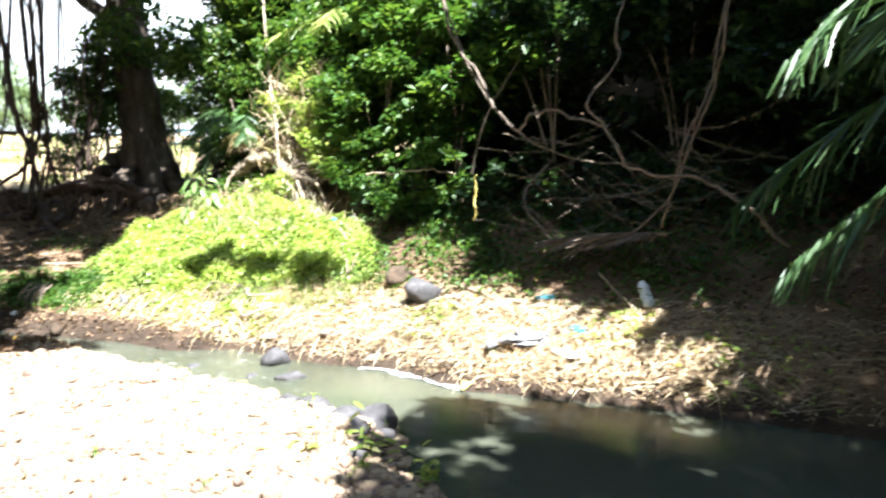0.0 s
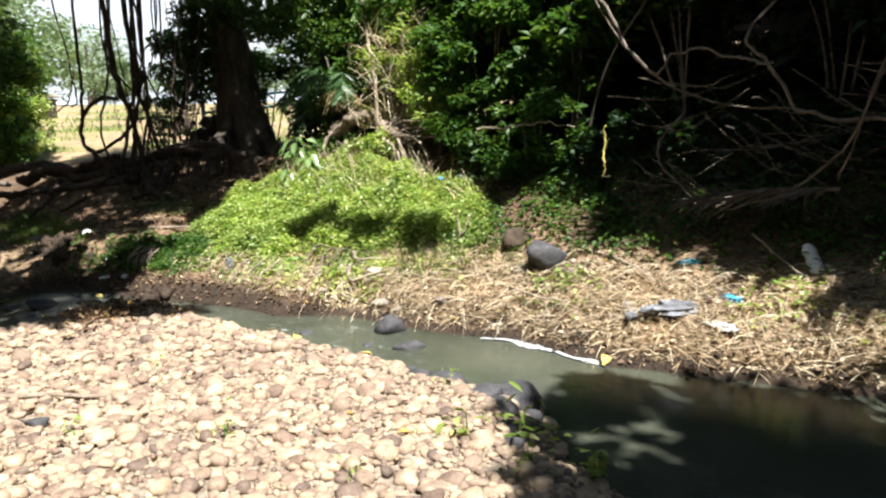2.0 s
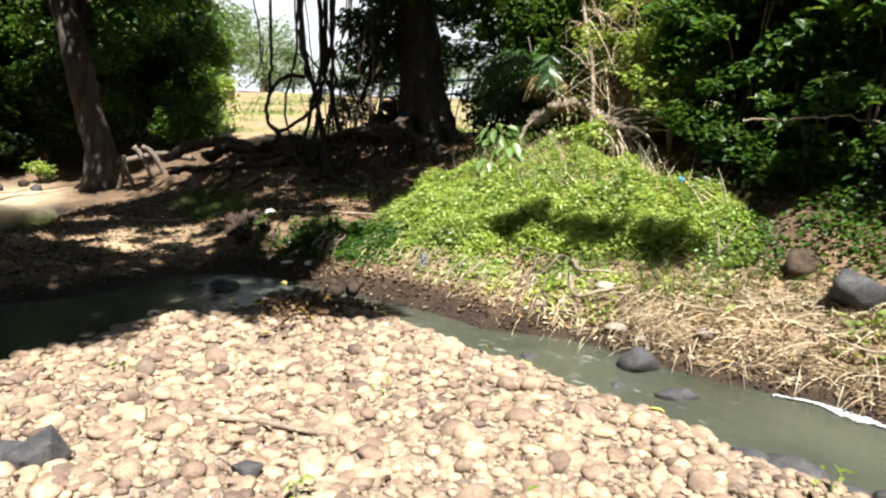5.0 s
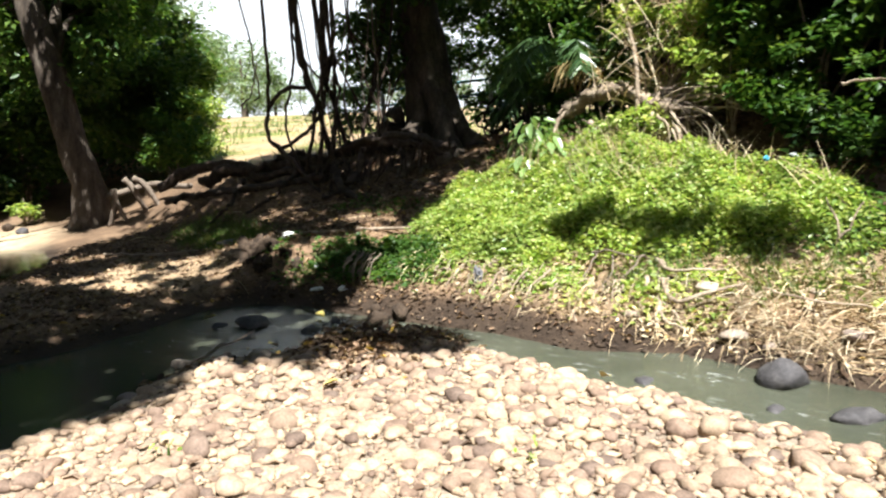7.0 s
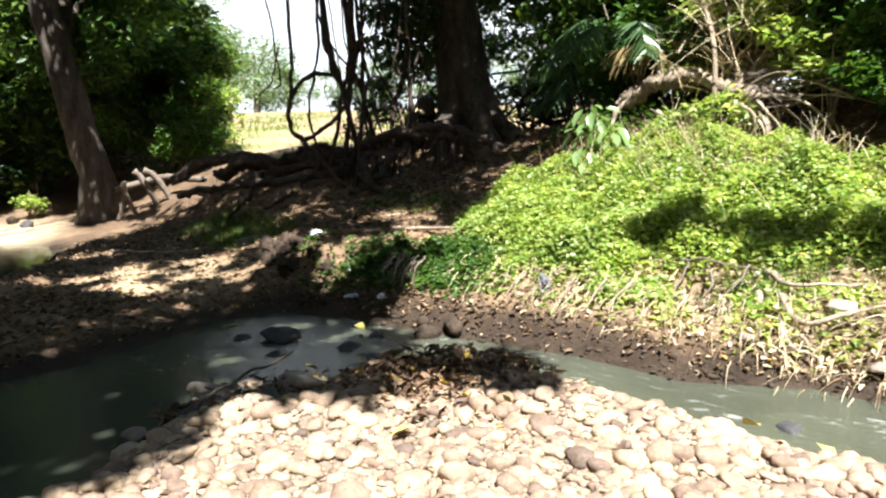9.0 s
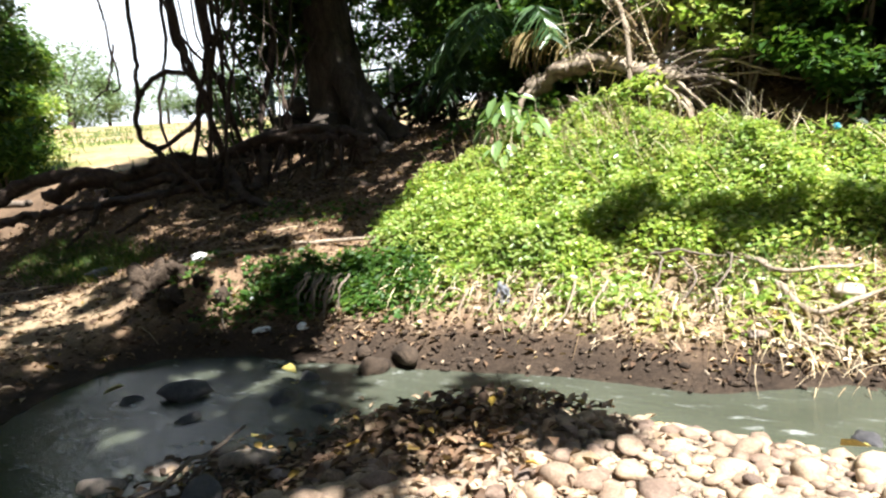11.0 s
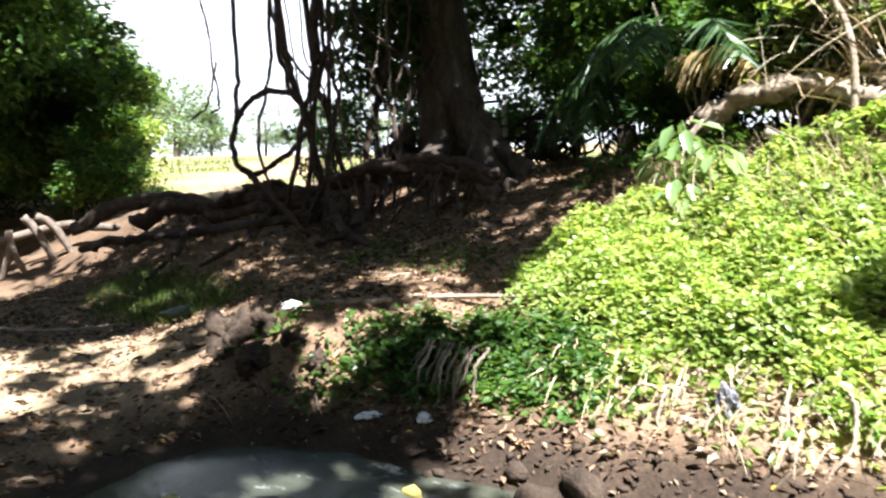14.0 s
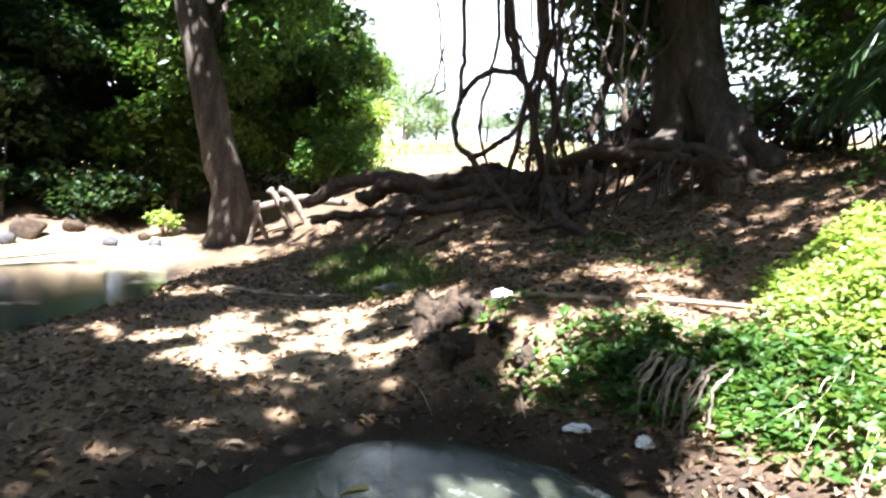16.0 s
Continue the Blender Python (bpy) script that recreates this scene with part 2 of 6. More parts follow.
def tube(pts, r0, r1, sides=8, n=24, rough=0.12, wander=0.0, seed=0, radii=None):
    """Vertices and faces of a round, uneven, tapered stem along a line."""
    g = np.random.default_rng(seed + 11)
    line = smooth_path(pts, n)
    if wander:
        w = g.normal(0, wander, (n + 1, 3))
        w = (w + np.roll(w, 1, 0) + np.roll(w, -1, 0)) / 2
        w[0] = w[-1] = 0
        line = line + w
    t = np.gradient(line, axis=0)
    t /= np.linalg.norm(t, axis=1)[:, None] + 1e-9
    ref = np.array([0.31, 0.17, 0.93])
    if abs(np.mean(t @ ref)) > 0.8:
        ref = np.array([0.95, 0.2, 0.1])
    u = np.cross(t, ref)
    u /= np.linalg.norm(u, axis=1)[:, None] + 1e-9
    v = np.cross(t, u)
    rad = np.linspace(r0, r1, n + 1) if radii is None else np.interp(np.linspace(0, 1, n + 1), np.linspace(0, 1, len(radii)), radii)
    ang = np.arange(sides) / sides * 2 * math.pi
    lump = 1 + rough * g.normal(0, 1, (n + 1, sides)).clip(-1.5, 1.5)
    ridge = 1 + rough * np.sin(ang * 3 + g.uniform(0, 6))[None, :]
    rr = rad[:, None] * lump * ridge
    vs = line[:, None, :] + rr[..., None] * (np.cos(ang)[None, :, None] * u[:, None, :] + np.sin(ang)[None, :, None] * v[:, None, :])
    vs = vs.reshape(-1, 3)
    i = np.arange(n)[:, None] * sides
    j = np.arange(sides)[None, :]
    k = (j + 1) % sides
    fs = np.stack([i + j, i + k, i + sides + k, i + sides + j], -1).reshape(-1, 4)
    caps = [list(range(sides))[::-1], [n * sides + q for q in range(sides)]]
    return vs, [tuple(f) for f in fs.tolist()] + [tuple(c) for c in caps]


def join(pieces):
    vs, fs, off = [], [], 0
    for v, f in pieces:
        vs.append(v)
        fs += [tuple(i + off for i in q) for q in f]
        off += len(v)
    return np.vstack(vs), fs


def stem(name, pts, r0, r1, mat, **kw):
    v, f = tube(pts, r0, r1, **kw)
    return mesh_np(name, v, f, mat, True)


def leaf_mesh(name, pos, size, mat, aim=None, wide=0.45, flat=0.5, shape=6, fold=0.18, seed=3):
    """Many separate leaves: places, lengths, and the way that each points."""
    g = np.random.default_rng(seed)
    n = len(pos)
    size = np.broadcast_to(np.asarray(size, float), (n,))
    if aim is None:
        a = g.uniform(0, 2 * math.pi, n)
        aim = np.stack([np.cos(a), np.sin(a), g.normal(0, flat, n)], -1)
    aim = aim / (np.linalg.norm(aim, axis=1)[:, None] + 1e-9)
    up = np.stack([g.normal(0, flat, n), g.normal(0, flat, n), np.ones(n)], -1)
    side = np.cross(aim, up)
    side /= np.linalg.norm(side, axis=1)[:, None] + 1e-9
    nor = np.cross(side, aim)
    L = size[:, None]
    W = L * wide / 2 * g.uniform(0.8, 1.2, n)[:, None]
    F = W * fold * 2
    if shape == 6:
        pts = [pos, pos + aim * L * 0.3 + side * W + nor * F, pos + aim * L * 0.68 + side * W * 0.8 + nor * F * 0.6,
               pos + aim * L - nor * L * 0.12, pos + aim * L * 0.68 - side * W * 0.8 + nor * F * 0.6, pos + aim * L * 0.3 - side * W + nor * F]
        loc = np.array([[0, 3, 2, 1], [0, 5, 4, 3]])
    else:
        pts = [pos, pos + aim * L * 0.45 + side * W + nor * F, pos + aim * L - nor * L * 0.1, pos + aim * L * 0.45 - side * W + nor * F]
        loc = np.array([[0, 2, 1], [0, 3, 2]])
    vs = np.stack(pts, 1).reshape(-1, 3)
    fs = (np.arange(n)[:, None, None] * len(pts) + loc[None]).reshape(-1, loc.shape[1])
    return mesh_np(name, vs, fs, mat)


def crown_points(centres, radii, n, g, tight=1.0):
    """Places of leaves gathered in clumps, with gaps between them."""
    centres, radii = np.array(centres, float), np.array(radii, float)
    vol = radii.prod(1) ** (2 / 3)
    pick = g.choice(len(centres), n, p=vol / vol.sum())
    d = g.normal(0, 1, (n, 3))
    d /= np.linalg.norm(d, axis=1)[:, None]
    return centres[pick] + d * radii[pick] * (g.uniform(0.25, 1, n) ** 0.5)[:, None] * tight


def clumps(centre, size, count, g, small=0.22):
    """Clump centres and radii that fill an uneven ball."""
    d = g.normal(0, 1, (count, 3))
    d /= np.linalg.norm(d, axis=1)[:, None]
    c = np.array(centre) + d * np.array(size) * (g.uniform(0.15, 1, count) ** 0.45)[:, None]
    r = np.array(size).mean() * small * g.uniform(0.6, 1.5, (count, 1)) * np.array([[1.2, 1.2, 0.75]])
    return c, r


def rock_mesh(name, at, size, mat, seed=0, sub=3, rough=0.22, turn=0.0, fine=0.0):
    """A water-worn stone: uneven, with a few flatter faces."""
    bm = bmesh.new()
    bmesh.ops.create_icosphere(bm, subdivisions=sub, radius=0.5)
    g = np.random.default_rng(seed)
    planes = [Vector(g.normal(0, 1, 3)).normalized() for _ in range(5)]
    cut = [g.uniform(0.24, 0.42) for _ in range(5)]
    off = Vector(g.uniform(-50, 50, 3))
    for v in bm.verts:
        p = v.co.copy()
        for q, c in zip(planes, cut):
            d = p.dot(q) - c
            if d > 0:
                p -= q * d * 0.75
        p *= 1 + rough * noise.noise(p * 2.2 + off) + rough * 0.35 * noise.noise(p * 6 + off) + fine * noise.noise(p * 15 + off)
        v.co = p
    m = Matrix.Translation(at) @ Matrix.Rotation(turn, 4, "Z") @ Matrix.Diagonal((*size, 1))
    bm.transform(m)
    for f in bm.faces:
        f.smooth = True
    me = bpy.data.meshes.new(name)
    bm.to_mesh(me)
    bm.free()
    me.materials.append(mat)
    return me


# ---------------------------------------------------------------- the ground
MAIN = np.array([(7, 6.95), (2.35, 6.86), (1.4, 6.82), (.2, 6.63), (-.7, 6.86), (-1.6, 6.77), (-2.6, 6.84), (-3.2, 6.5), (-3.9, 6.55),
                 (-4.7, 6.43), (-5.3, 6.35), (-6.2, 6.27), (-6.8, 6.05), (-6.98, 5.7), (-6.9, 5.3), (-6.7, 4.9), (-6.5, 4.3), (-6.5, 3.2),
                 (-6.8, 1.5), (-7.5, -1.5), (-5.5, -1.5), (-4.9, .5), (-4.45, 2), (-4.25, 3.0), (-4.35, 3.55), (-4.65, 4.0), (-4.75, 4.4),
                 (-4.45, 4.7), (-4.4, 5.2), (-4.1, 5.6), (-3.77, 5.88), (-2.9, 5.83), (-2.05, 5.79), (-1.0, 5.74), (-.5, 5.58), (.12, 5.58),
                 (.55, 5.03), (1.04, 4.75), (2.0, 4.4), (3.5, 4.2), (7, 4.0)])
FARPOOL = np.array([(-10.5, 4.1), (-11.2, 4.7), (-11.9, 5.4), (-13.5, 6.0), (-15.5, 6.4), (-17, 5.6), (-17, 3.0), (-15, 1.0), (-12, 0.5), (-10.8, 2.5)])


def shore(poly, x, y):
    """Distance from a shoreline: positive on land, negative in the water."""
    best = np.full(x.shape, 1e9)
    inside = np.zeros(x.shape, bool)
    for (ax, ay), (bx, by) in zip(poly, np.roll(poly, -1, 0)):
        ex, ey = bx - ax, by - ay
        t = np.clip(((x - ax) * ex + (y - ay) * ey) / (ex * ex + ey * ey), 0, 1)
        best = np.minimum(best, np.hypot(x - ax - t * ex, y - ay - t * ey))
        cross = ((ay > y) != (by > y)) & (x < ex * (y - ay) / (ey if ey else 1e-9) + ax)
        inside ^= cross
    return np.where(inside, -best, best)


YN = [6.3, 6.8, 7.2, 7.7, 8.2, 8.7, 9.2, 9.8, 10.5, 12, 15]
COLS = {0: [.0, .10, .27, .5, .78, 1.03, 1.3, 1.6, 1.9, 2.1, 2.3],
        -3: [.02, .12, .30, .48, .72, .97, 1.25, 1.55, 1.8, 2.05, 2.2], -6: [.08, .24, .40, .55, .75, 1.0, 1.28, 1.5, 1.7, 1.95, 2.1],
        -7.2: [.32, .52, .58, .65, .75, .86, 1.0, 1.25, 1.5, 1.8, 2.0], -8.2: [.20, .38, .50, .60, .70, .80, .93, 1.12, 1.45, 1.75, 1.95],
        -9.5: [.15, .20, .28, .42, .58, .74, .92, 1.15, 1.45, 1.7, 1.85], -11: [.12, .15, .20, .33, .55, .95, 1.25, 1.45, 1.55, 1.65, 1.8],
        -14: [.10, .13, .17, .25, .42, .80, 1.15, 1.35, 1.45, 1.55, 1.7], -18: [.15, .20, .25, .30, .42, .6, .95, 1.25, 1.4, 1.55, 1.7],
        -24: [.8, .9, 1.0, 1.1, 1.2, 1.3, 1.35, 1.4, 1.45, 1.55, 1.7]}


def sstep(a, b2, v):
    t = np.clip((v - a) / (b2 - a), 0, 1)
    return t * t * (3 - 2 * t)


def wave(x, y, s, k=0.0):
    return (np.sin(x * 1.7 * s + 1.3 + k) * np.cos(y * 2.1 * s - .7 + k) + .6 * np.sin(x * 3.9 * s + y * 2.6 * s + k) + .4 * np.cos(y * 5.3 * s - x * 4.7 * s + 2 * k)) / 2


def height(x, y):
    """The ground's height: banks, gravel bar, mud flat and stream bed."""
    x, y = np.asarray(x, float), np.asarray(y, float)
    xs = sorted(COLS)
    cols = np.array([np.interp(y, YN, COLS[c]) for c in xs])
    i = np.clip(np.searchsorted(xs, x) - 1, 0, len(xs) - 2)
    xa = np.array(xs)
    f = np.clip((x - xa[i]) / (xa[i + 1] - xa[i]), 0, 1)
    f = f * f * (3 - 2 * f)
    idx = np.indices(x.shape)
    north = cols[(i, *idx)] * (1 - f) + cols[(i + 1, *idx)] * f
    flat = np.where(x > -5.6, 0.24, 0.13) + 0.02 * wave(x, y, 1.2)
    flat = flat + 1.3 * sstep(-1.5, -6.5, y) + 1.3 * sstep(-17.5, -24, x)
    land = flat + (north - flat) * sstep(5.7, 6.5, y)
    d1, d2 = shore(MAIN, x, y), shore(FARPOOL, x, y)
    d = np.minimum(d1, d2)
    cutb = sstep(5.9, 6.3, y) * sstep(-7.8, -7.2, x) * sstep(-2.6, -3.4, x) * sstep(8.2, 7.2, y)
    z = 0.015 + (land + 0.035 * wave(x, y, 1.9, 1.0) * sstep(0.3, 1.0, d) + .02 * wave(x, y, 5.1, 2.0) * sstep(0.1, .6, d) + cutb * .03 * wave(x, y, 8.3, 5.0)) * (sstep(-0.05, 0.5, d) * (1 - cutb) + sstep(-0.03, 0.20, d) * cutb)
    z = np.where(d < 0, 0.015 - 0.07 * sstep(0, 0.08, -d) - 0.28 * sstep(0.03, 0.9, -d), z)
    z = z - 0.22 * np.exp(-((x + 3.5) / .28) ** 2 - ((y - 7.38) / .16) ** 2)
    z = z - 0.16 * np.exp(-((x + 6.9) / .5) ** 2 - ((y - 6.45) / .2) ** 2)
    z = z + 3.2 * sstep(11.5, 17, y) * sstep(-5.5, -1, x)
    far = np.hypot(x + 4, y - 4)
    z = z + 0.092 * np.clip(far - 13, 0, 45) * sstep(9, 14, y) + 0.02 * np.clip(far - 16, 0, 60) * sstep(14, 9, y)
    return z


def spread(lo, a, b2, hi, step):
    mid = list(np.arange(a, b2, step))
    up, s, v = [], step, b2
    while v < hi:
        up.append(v)
        s *= 1.18
        v += s
    dn, s, v = [], step, a - step
    while v > lo:
        dn.append(v)
        s *= 1.18
        v -= s
    return np.array(dn[::-1] + mid + up + [hi])


gx, gy = spread(-600, -13, 4.2, 600, 0.08), spread(-600, 1.5, 12, 600, 0.08)
GX, GY = np.meshgrid(gx, gy)
GZ = height(GX, GY)
nx, ny = len(gx), len(gy)
ii = (np.arange(ny - 1)[:, None] * nx + np.arange(nx - 1)[None, :]).ravel()
ground_me = mesh_np("ground", np.stack([GX, GY, GZ], -1).reshape(-1, 3), np.stack([ii, ii + 1, ii + nx + 1, ii + nx], -1), M_GROUND, True)
D = np.minimum(shore(MAIN, GX, GY), shore(FARPOOL, GX, GY))
soil_and_sun = np.zeros((*GX.shape, 4), np.float32)
soil_and_sun[..., 3] = 1


def lay(colour, mask):
    soil_and_sun[..., :3] = soil_and_sun[..., :3] * (1 - mask[..., None]) + np.array(colour)[None, None] * mask[..., None]


W1, W2 = wave(GX, GY, 1.4, 3.0), wave(GX, GY, 0.35, 5.0)
lay((0.125, 0.085, 0.056), np.ones(GX.shape))
lay((0.21, 0.145, 0.095), sstep(-.2, .6, W1) * 0.7)
lay((0.25, 0.17, 0.11), 0.6 * sstep(-5.6, -6.4, GX) * sstep(-14, -11, GX) * sstep(9.6, 8.6, GY))
# pool of sunlight on the mud flat, painted into the ground colour
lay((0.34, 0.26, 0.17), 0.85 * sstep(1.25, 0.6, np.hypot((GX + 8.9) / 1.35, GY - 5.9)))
lay((0.30, 0.25, 0.20), sstep(6.0, 5.4, GY) * sstep(-5.5, -4.6, GX))
lay((0.30, 0.225, 0.15), 0.9 * sstep(6.75, 7.0, GY) * sstep(8.1, 7.7, GY) * sstep(-5.6, -5.0, GX) * sstep(3.6, 2.6, GX))
lay((0.045, 0.032, 0.023), sstep(0.36, 0.12, D + .08 * wave(GX, GY, 4.0, 2.0)))
lay((0.055, 0.05, 0.035), sstep(0.0, -0.15, D))
away = sstep(12.5, 15, np.hypot(GX + 4, GY - 4)) * sstep(8.8, 10, GY)
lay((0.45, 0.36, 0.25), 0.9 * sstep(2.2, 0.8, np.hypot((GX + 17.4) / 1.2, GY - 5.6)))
lay((0.33, 0.24, 0.15), away * 0.95)
lay((0.16, 0.20, 0.05), away * sstep(-.05, .5, W2 + .3 * W1))
ca = ground_me.color_attributes.new("soil_and_sun", "FLOAT_COLOR", "POINT")
ca.data.foreach_set("color", soil_and_sun.ravel())
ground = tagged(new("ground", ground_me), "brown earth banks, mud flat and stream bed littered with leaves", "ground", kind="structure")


def water_sheet(name, poly, label, z=0.0):
    x0, y0 = poly.min(0) - 0.3
    x1, y1 = poly.max(0) + 0.3
    wx, wy = np.arange(x0, x1, 0.1), np.arange(y0, y1, 0.1)
    X, Y = np.meshgrid(wx, wy)
    near = shore(poly, X, Y) < 0.25
    n = len(wx)
    k = (np.arange(len(wy) - 1)[:, None] * n + np.arange(n - 1)[None, :])
    k = k[near[:-1, :-1]].ravel()
    run = sstep(-7.0, -6.4, X) * sstep(-0.6, -1.8, X) * sstep(4.0, 4.8, Y)
    Z = z + 0.003 * run * (wave(X, Y, 4.0, 1.0) + 0.6 * wave(X, Y, 9.0, 2.0))
    me = mesh_np(name, np.stack([X, Y, Z], -1).reshape(-1, 3), np.stack([k, k + 1, k + n + 1, k + n], -1), M_WATER, True)
    at2 = me.attributes.new("run", "FLOAT", "POINT")
    at2.data.foreach_set("value", run.ravel().astype(np.float32)) if len(me.vertices) == run.size else None
    return tagged(new(name, me), label, "water", kind="structure")


water_sheet("water", MAIN, "murky grey-green stream running over stones")
water_sheet("water_pool", FARPOOL, "still olive pool beside the mud flat")

# ---------------------------------------------------------------- scattering helpers


def on_ground(x, y, lift=0.0):
    return np.stack([x, y, height(x, y) + lift], -1)


def gauss(x, y, cx, cy, rx, ry, turn=0.0):
    c, s = math.cos(turn), math.sin(turn)
    u, v = (x - cx) * c + (y - cy) * s, -(x - cx) * s + (y - cy) * c
    return np.exp(-((u / rx) ** 4 + (v / ry) ** 4))


def ribbons(name, pos, length, width, mat, lift=0.3, seed=5, segs=3, aim=None, sag=0.5):
    """Many thin curved blades, straws or rootlets: one strip each."""
    g = np.random.default_rng(seed)
    n = len(pos)
    length = np.broadcast_to(np.asarray(length, float), (n,))
    if aim is None:
        a = g.uniform(0, 2 * math.pi, n)
        aim = np.stack([np.cos(a), np.sin(a), np.abs(g.normal(0, lift, n))], -1)
    aim = aim / np.linalg.norm(aim, axis=1)[:, None]
    side = np.cross(aim, g.normal(0, 1, (n, 3)))
    side /= np.linalg.norm(side, axis=1)[:, None] + 1e-9
    bend = np.cross(aim, side) * g.normal(0, 0.25, n)[:, None]
    rows = []
    for k in range(segs + 1):
        u = k / segs
        c = pos + aim * (length * u)[:, None] + bend * (length * (u * u))[:, None]
        c[:, 2] -= sag * length * u * u * 0.6
        w = (width * (1 - 0.75 * u))
        rows += [c + side * w / 2, c - side * w / 2]
    vs = np.stack(rows, 1)
    m = vs.shape[1]
    loc = np.array([[2 * k, 2 * k + 1, 2 * k + 3, 2 * k + 2] for k in range(segs)])
    fs = (np.arange(n)[:, None, None] * m + loc[None]).reshape(-1, 4)
    return mesh_np(name, vs.reshape(-1, 3), fs, mat)


def pick(n, x0, x1, y0, y1, weight, g):
    """Random places on the ground, thinned by a weight from 0 to 1."""
    x, y = g.uniform(x0, x1, n), g.uniform(y0, y1, n)
    keep = g.uniform(0, 1, n) < weight(x, y)
    return x[keep], y[keep]


def water_dist(x, y):
    return np.minimum(shore(MAIN, x, y), shore(FARPOOL, x, y))


# ---------------------------------------------------------------- green cover of the banks
g = np.random.default_rng(21)


MOUND = np.array([(-6.35, 8.1), (-6.05, 8.9), (-5.2, 9.5), (-4.7, 9.75), (-3.3, 9.25), (-2.0, 8.7), (-1.6, 7.95), (-2.6, 7.75), (-3.2, 7.6), (-3.9, 7.5), (-4.4, 7.15), (-5.1, 7.35), (-6.1, 7.5)])


def w_mound(x, y):
    return np.clip(sstep(0.08, -0.30, shore(MOUND, x, y) + .10 * wave(x, y, 2.4, 4)) * (0.8 + 0.4 * wave(x, y, 1.6, 4)), 0, 1)


def cover(name, count, box, weight, tall, size, mat, label, seed, shape=6, wide=0.6):
    gg = np.random.default_rng(seed)
    x, y = pick(count, *box, weight, gg)
    w = weight(x, y)
    pos = on_ground(x, y)
    pos[:, 2] += gg.uniform(0.0, 1.0, len(x)) ** 0.7 * tall * (0.35 + 0.65 * w) * (0.7 + 0.5 * wave(x, y, 2.7, seed))
    me = leaf_mesh(name, pos, gg.uniform(size * 0.6, size * 1.3, len(x)), mat, wide=wide, flat=0.45, shape=shape, seed=seed)
    return single(name, me, label, "ground cover", kind="stuff")


cover("ground_cover", 190000, (-6.6, -1.2, 6.9, 10), w_mound, 0.36, 0.046, M_SUNLEAF, "lush green creeping ground cover on the bank, sunlight put into its colour", 31, 4, .7)
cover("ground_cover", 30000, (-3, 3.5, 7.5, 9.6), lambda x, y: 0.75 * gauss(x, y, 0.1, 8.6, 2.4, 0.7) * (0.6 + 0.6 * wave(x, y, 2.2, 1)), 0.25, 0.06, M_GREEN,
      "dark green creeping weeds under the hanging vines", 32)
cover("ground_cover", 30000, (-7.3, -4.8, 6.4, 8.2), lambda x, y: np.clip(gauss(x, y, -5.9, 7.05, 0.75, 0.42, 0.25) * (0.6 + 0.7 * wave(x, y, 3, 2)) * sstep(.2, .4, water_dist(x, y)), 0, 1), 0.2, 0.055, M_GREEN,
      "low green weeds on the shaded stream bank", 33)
cover("ground_cover", 9000, (-5.4, -2.4, 6.7, 7.7), lambda x, y: np.clip((.5 + .8 * wave(x, y, 3.2, 6)) * gauss(x, y, -4.2, 7.2, 1.15, 0.30) + 0.4 * gauss(x, y, -2.7, 7.3, .5, .3), 0, 1), 0.14, 0.055, M_SUNLEAF,
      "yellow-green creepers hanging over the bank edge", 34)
cover("ground_cover", 7000, (-9.6, -6.2, 6.3, 9.6), lambda x, y: np.clip(0.9 * gauss(x, y, -7.3, 6.75, .22, .22) + .9 * gauss(x, y, -6.75, 6.5, .3, .16) + .6 * gauss(x, y, -8.2, 8.6, .4, .3) + .4 * gauss(x, y, -7.1, 8.3, .5, .3), 0, 1), 0.16, 0.055, M_GREEN,
      "small tufts of green weeds on bare earth", 35)
cover("ground_cover", 3500, (-2.5, 3, 6.8, 8.0), lambda x, y: np.clip(0.8 * gauss(x, y, -0.5, 7.35, .3, .22) + .7 * gauss(x, y, 1.2, 7.45, .3, .25) + .6 * gauss(x, y, -1.9, 7.6, .35, .3) + .5 * gauss(x, y, 2.3, 7.3, .5, .3), 0, 1), 0.17, 0.06, M_SUNLEAF,
      "small tufts of weeds among dry straw", 36)


def w_grass(x, y):
    return np.clip(gauss(x, y, -10.6, 7.6, 1.5, 0.45, -0.2), 0, 1)


x, y = pick(9000, -12.5, -8.8, 6.9, 8.4, w_grass, g)
me = ribbons("grass", on_ground(x, y), g.uniform(.08, .2, len(x)), 0.009, M_GRASS, seed=41, aim=np.stack([g.normal(0, .4, len(x)), g.normal(0, .4, len(x)), np.ones(len(x))], -1))
single("grass", me, "short dark green grass on the shaded slope", "grass", kind="stuff")
x, y = pick(12000, -6, -1, 6.85, 8.2, lambda x, y: np.clip(.8 * gauss(x, y, -2.4, 7.65, 1.1, .4) * (0.5 + .8 * wave(x, y, 3, 1)), 0, 1), g)
me = ribbons("grass", on_ground(x, y), g.uniform(.12, .32, len(x)), 0.008, M_GRASS, seed=42, aim=np.stack([g.normal(0, .45, len(x)), g.normal(-.2, .4, len(x)), np.ones(len(x))], -1))
single("grass", me, "sunlit bunch grass hanging down the bank", "grass", kind="stuff")

cover("ground_cover", 38000, (-2.6, 6.5, 8.6, 12.5), lambda x, y: np.clip(.9 * sstep(8.7, 9.2, y) * (.7 + .6 * wave(x, y, 1.8, 9)), 0, 1), 0.65, 0.12, M_SHADELEAF, "ferny undergrowth on the slope, shade put into its leaf colour", 37, 4)
